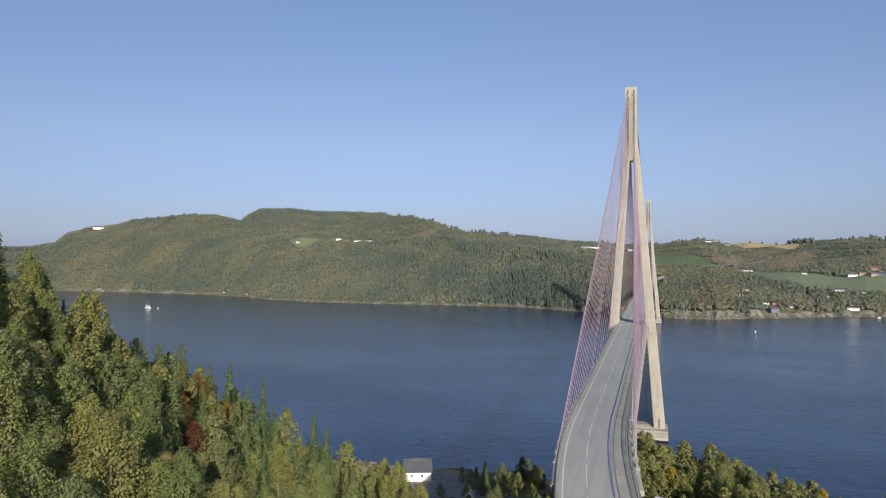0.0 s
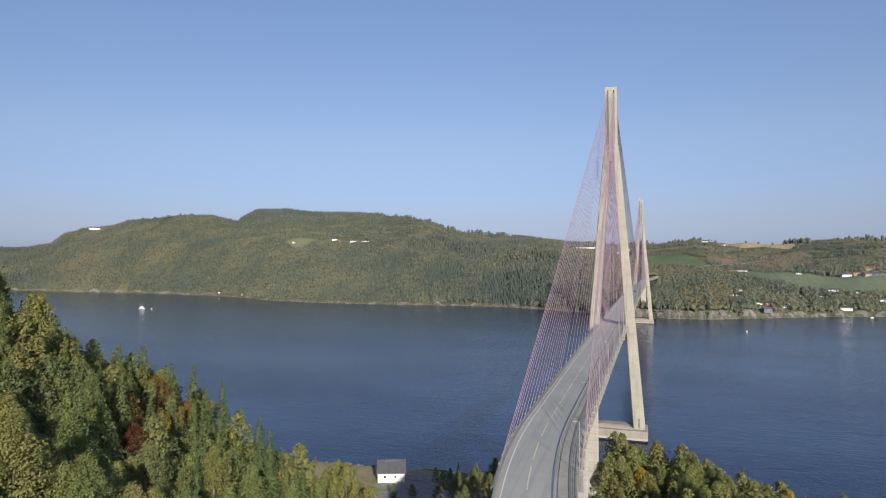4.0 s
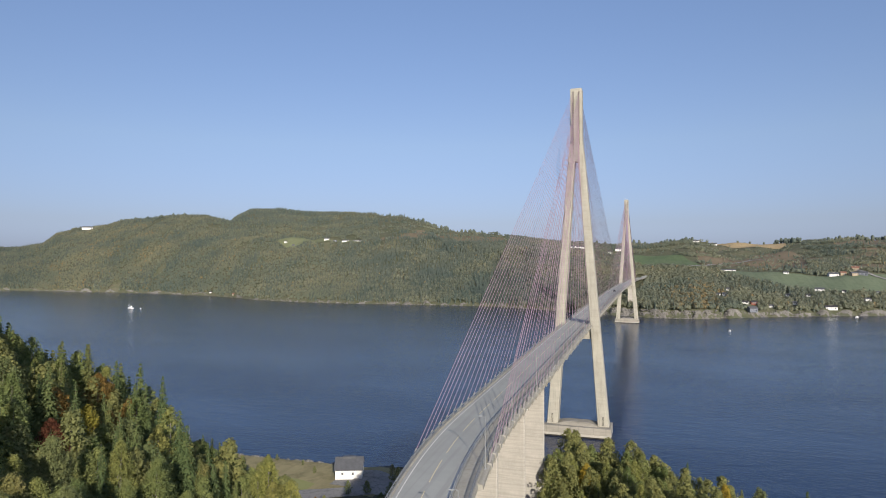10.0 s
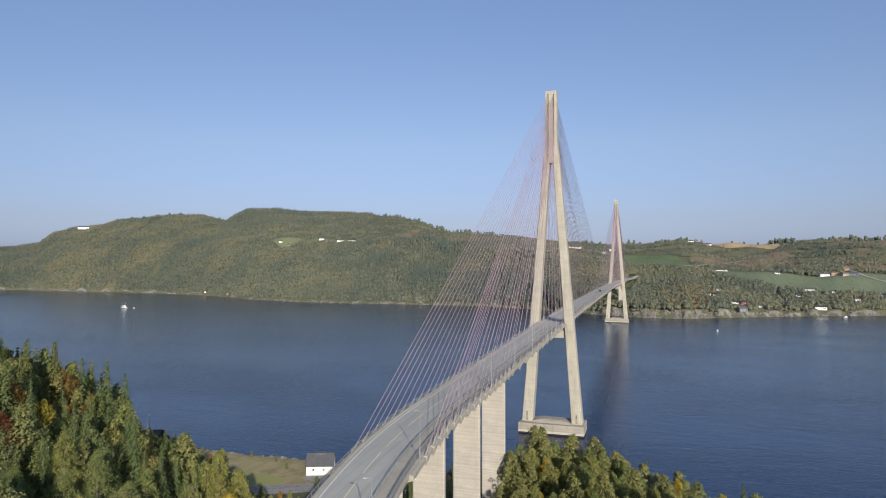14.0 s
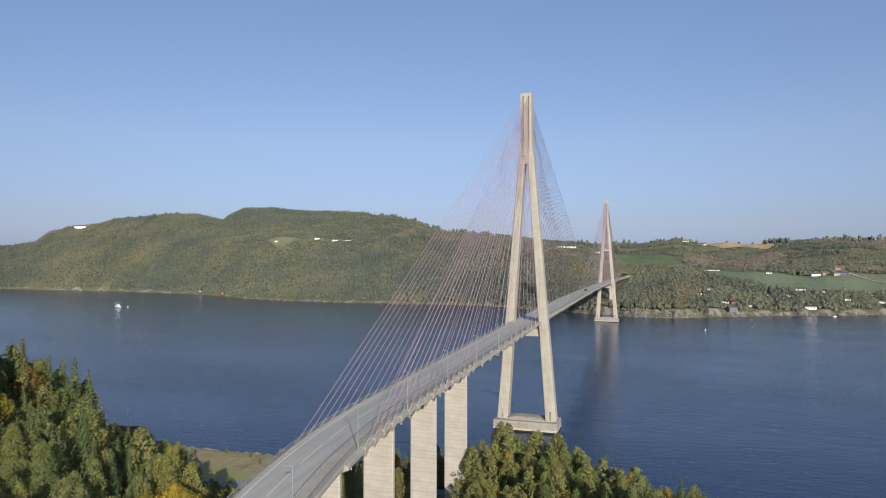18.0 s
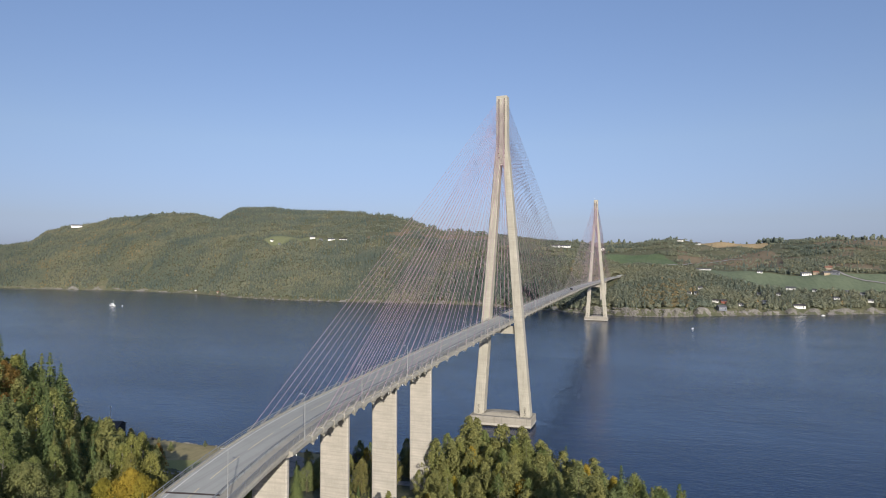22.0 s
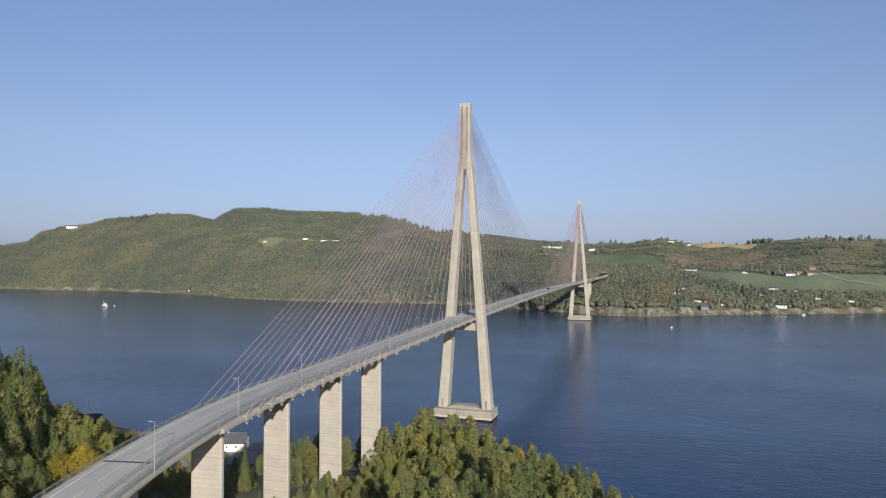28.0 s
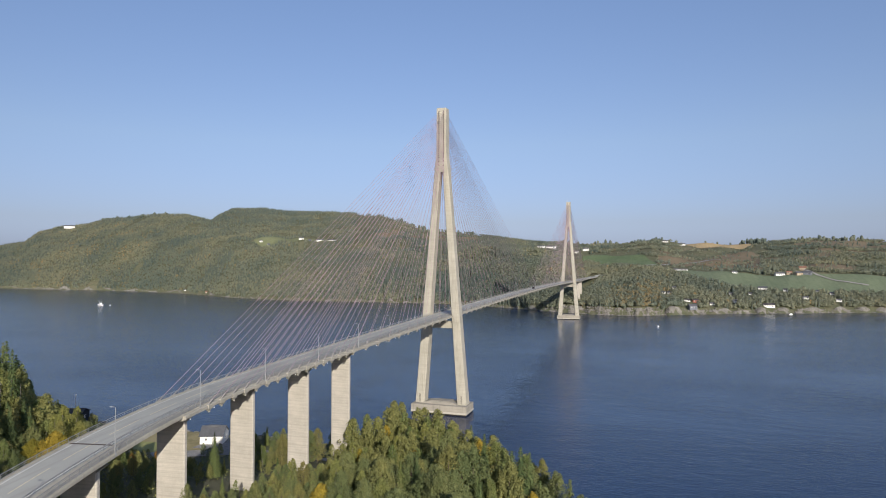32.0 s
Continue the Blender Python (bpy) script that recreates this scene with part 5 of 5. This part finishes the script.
strip("road", [(rd0.x, rd0.y), (rd0.x + 20, rd0.y + 40), (rd0.x + 60, rd0.y + 80)], 10, ASPHALT, "asphalt road beyond the bridge", "road", 0.8, True)

# how thickly the slopes are wooded: open brown patches high on both hillsides
def left_thin(x, y, az, r):
    open_top = (r > 1500) & (wob(x, y, 170, 21) > 0.85)
    felled_side = (az > -25) & (az < -13.5) & (r > 1530) & (wob(x, y, 110, 23) > -0.6)
    return np.where(open_top | felled_side, 0.07, 1.0)


def right_thin(x, y, az, r):
    up = r - shore_at(az)
    heath = (up > 255) & ((wob(x, y, 150, 22) > 0.05) | (az > 3.0) & (az < 10.5) & (wob(x, y, 70, 24) > -0.9) | (az > 13.5) & (r > 1750) & (wob(x, y, 90, 25) > -0.3))
    return np.where(heath, 0.06, 1.0) * np.where((az > 5) & (up < 190), 0.75, 1.0)


def shore_at(az):
    return np.interp(az, FAR_SHORE[:, 0], FAR_SHORE[:, 1])


for seed, a0, a1, count, thin, part_name in ((1, -62, -9, 88000, left_thin, "hillside"), (2, -9, 26, 52000, right_thin, "shore")):
    x, y, z, az, r, rg = far_positions(seed, a0, a1, count, 2, thin)
    share = np.where(az > -7, 0.10, 0.25) + 0.50 * smooth(-31, -25, az) * (1 - smooth(-12, -8, az)) * smooth(1900, 1500, r) + 0.36 * wob(x, y, 120, 31) + 0.45 * smooth(-38, -36, az) * (1 - smooth(-22, -18, az)) * smooth(1950, 2100, r) + 0.12 * wob(x, y, 45, 33) - 0.2 * smooth(1850, 2100, r) * smooth(-20, -16, az) - 0.3 * (smooth(-2.5, -0.5, az) * (1 - smooth(3.0, 4.5, az)))
    con = rg.uniform(size=len(x)) < share
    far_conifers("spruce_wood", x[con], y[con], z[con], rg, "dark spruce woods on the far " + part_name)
    rusty = 0.004 + 0.12 * smooth(0.75, 1.1, wob(x, y, 38, 36)) + 0.34 * smooth(-1.2, 0.2, az) * (1 - smooth(3.2, 4.4, az)) * smooth(170, 90, r - shore_at(az)) + 0.16 * smooth(-53, -51, az) * (1 - smooth(-45, -42, az)) * smooth(0.0, 0.6, wob(x, y, 100, 35))
    turned = ~con & (rg.uniform(size=len(x)) < rusty)
    for sel, mat, words in ((~con & ~turned, HAZED_BROAD, "green and yellowing broadleaf woods on the far "), (turned, FAR_TURN, "rusty autumn broadleaf trees on the far ")):
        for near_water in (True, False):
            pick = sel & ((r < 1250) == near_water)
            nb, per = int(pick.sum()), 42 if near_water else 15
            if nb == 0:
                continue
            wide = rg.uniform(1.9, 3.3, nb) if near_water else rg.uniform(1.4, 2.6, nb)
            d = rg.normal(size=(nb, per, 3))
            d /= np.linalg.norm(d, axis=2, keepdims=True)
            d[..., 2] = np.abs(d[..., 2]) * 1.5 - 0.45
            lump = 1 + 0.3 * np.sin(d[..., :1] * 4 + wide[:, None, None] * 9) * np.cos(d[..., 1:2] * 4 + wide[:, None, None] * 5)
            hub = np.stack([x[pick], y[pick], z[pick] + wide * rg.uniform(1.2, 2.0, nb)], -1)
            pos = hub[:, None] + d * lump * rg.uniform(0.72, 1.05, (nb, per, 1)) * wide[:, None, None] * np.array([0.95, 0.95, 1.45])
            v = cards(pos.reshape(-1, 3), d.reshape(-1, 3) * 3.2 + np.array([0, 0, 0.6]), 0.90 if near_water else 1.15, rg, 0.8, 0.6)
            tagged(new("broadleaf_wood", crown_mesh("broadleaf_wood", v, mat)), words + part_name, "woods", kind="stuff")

# single tall trees and clumps that break the skyline of the eastern ridge
rg = np.random.RandomState(52)
az = np.concatenate([rg.uniform(8.6, 10.4, 26), rg.uniform(11.5, 17.5, 34), rg.uniform(-6, 2.5, 30), rg.uniform(5.2, 8.6, 5), rg.uniform(-46, -41, 24), rg.uniform(-22, -14, 30)])
r = np.interp(az, RELIEF[:, 0], RELIEF[:, 3]) - rg.uniform(-15, 45, len(az))
x, y = HERE[0] + r * np.sin(np.radians(az)), HERE[1] + r * np.cos(np.radians(az))
w = rg.uniform(2.2, 4.4, len(az))
clumps("ridge_trees", x, y, ground_z(x, y), w, w * rg.uniform(2.4, 4.0, len(az)), rg, HAZED_SPRUCE, "scattered tall trees along the skyline", "woods", 2, 0.3, 0.5)

# bare rock along the water's edge
rg = np.random.RandomState(40)
for a0, a1, m, lo, hi, spread, nm in ((-6, 4.5, 620, 0.6, 1.9, 11, "broken rocks at the far shore"), (4.5, 24, 700, 0.5, 1.6, 9, "rocky bank at the far shore"), (-62, -9, 900, 0.6, 1.6, 4, "narrow stony beach below the far hillside")):
    az = rg.uniform(a0, a1, m)
    r = np.interp(az, FAR_SHORE[:, 0], FAR_SHORE[:, 1]) + rg.uniform(-2, spread, m)
    x, y = HERE[0] + r * np.sin(np.radians(az)), HERE[1] + r * np.cos(np.radians(az))
    w = rg.uniform(lo, hi, m)
    clumps("shore_rocks", x, y, np.clip(ground_z(x, y), -0.5, 9) - 0.3, w, w * rg.uniform(0.8, 1.6, m), rg, ROCK if a0 > -10 else BEACH_ROCK, nm, "rocks", 1, 0.5, 0.3)
xs = rg.uniform(-170, -20, 420)
ys = np.interp(xs, NEAR[:, 0], NEAR[:, 1]) - rg.uniform(0, 6, 420)
w = rg.uniform(0.4, 1.1, 420)
clumps("shore_rocks", xs, ys, ground_z(xs, ys) - 0.1, w, w * 1.1, rg, ROCK, "grey boulders lining the near shore", "rocks", 1, 0.3, 0.3)


# ---- boats and a car ----
def hull(L, W, Hh):
    rings = []
    for u in np.linspace(0, 1, 9):
        w = W / 2 * (1 - max(0, (u - 0.55) / 0.45) ** 2 * 0.97) * (0.85 + 0.15 * min(1, u * 4))
        up = Hh * (1 + 0.35 * max(0, u - 0.5) ** 2 * 4)
        rings.append([((u - 0.5) * L, q * w * k, h) for q, k, h in ((-1, 1, up), (-1, 0.85, up * 0.35), (-1, 0.2, -0.5), (1, 0.2, -0.5), (1, 0.85, up * 0.35), (1, 1, up))])
    return loft(rings)


ship = thing("fishing_boat", "white fishing boat with two masts on the fjord", "boat", pose(-763, 517, 0.0, 0, 0, 165))
child("hull", mesh_of("hull", *hull(15, 4.6, 2.0), BOAT_WHITE), ship)
child("wheelhouse", mesh_of("wheelhouse", *bevel_box(-3.5, 1.2, -1.6, 1.6, 1.8, 5.0, 0.2), BOAT_WHITE), ship)
child("window_band", mesh_of("window_band", *bevel_box(-3.45, 1.26, -1.65, 1.65, 3.7, 4.4, 0.05), GLASS), ship)
child("mast", mesh_of("mast", *tube([(-4.6, 0, 1.5), (-4.6, 0, 11)], [0.14, 0.07], 6), BOAT_WHITE), ship)
child("mast", mesh_of("mast", *tube([(2.8, 0, 1.5), (2.8, 0, 10)], [0.14, 0.07], 6), BOAT_WHITE), ship)
child("boom", mesh_of("boom", *tube([(2.8, 0, 3), (6.3, 0, 6.5)], 0.07, 5), BOAT_WHITE), ship)
child("trim", mesh_of("trim", *hull(15.1, 4.7, 0.35), BOAT_DARK), ship)


def dinghy(x, y, L, turn, label):
    t = thing("small_boat", label, "boat", pose(x, y, 0.0, 0, 0, turn))
    child("hull", mesh_of("hull", *hull(L, L * 0.36, 0.8), BOAT_WHITE), t)
    child("cabin", mesh_of("cabin", *bevel_box(-L * 0.1, L * 0.2, -L * 0.12, L * 0.12, 0.7, 1.7, 0.12), BOAT_WHITE), t)
    child("outboard", mesh_of("outboard", *bevel_box(-L * 0.54, -L * 0.47, -0.2, 0.2, -0.2, 1.1, 0.05), BOAT_DARK), t)


dinghy(-748, 523, 5.0, 150, "small white tender behind the fishing boat")
dinghy(109, 461, 4.6, 70, "small white motor boat on open water")
dinghy(290, 700, 5.5, 20, "small white boat moored off the houses")


def car(s_, across, label, paint, flip):
    c, side = deck_at(s_)
    t = thing("car", label, "car", Matrix.Translation(c + side * across + Vector((0, 0, 0.04))) @ pose(0, 0, 0, 0, 0, math.degrees(math.atan2(side.y, side.x)) + (180 if flip else 0)))
    side_line = [(-2.2, 0.35), (-2.2, 0.85), (-1.25, 1.0), (1.35, 0.98), (2.2, 0.9), (2.2, 0.35)]
    child("body", mesh_of("body", *loft([[(x, y, z) for y, z in side_line] for x in (-0.88, 0.88)]), paint), t)
    roof_line = [(-1.25, 0.98), (-0.6, 1.5), (1.0, 1.52), (1.75, 0.98)]
    child("cabin", mesh_of("cabin", *loft([[(x * (0.8 if z > 1.2 else 0.86), y, z) for y, z in roof_line] for x in (-1, 1)]), GLASS), t)
    child("roof", mesh_of("roof", *bevel_box(-0.66, 0.66, -0.5, 0.95, 1.5, 1.56, 0.03), paint), t)
    for x in (-0.82, 0.82):
        for y in (-1.4, 1.4):
            wheel = child("wheel", mesh_of("wheel", *tube([(x - 0.1, y, 0.33), (x + 0.1, y, 0.33)], 0.33, 14), RUBBER), t)
            child("rim", mesh_of("rim", *tube([(x - 0.11, y, 0.33), (x + 0.11, y, 0.33)], 0.2, 10), STEEL), wheel)
    for x in (-0.62, 0.62):
        child("headlight", mesh_of("headlight", *bevel_box(x - 0.2, x + 0.2, -2.24, -2.18, 0.62, 0.8, 0.02), LAMP_GLASS), t)
        child("tail_light", mesh_of("tail_light", *bevel_box(x - 0.2, x + 0.2, 2.18, 2.23, 0.65, 0.83, 0.02), RED_WALL), t)


car(262.0, 0.6, "dark hatchback driving over the main span", CAR_PAINT, True)
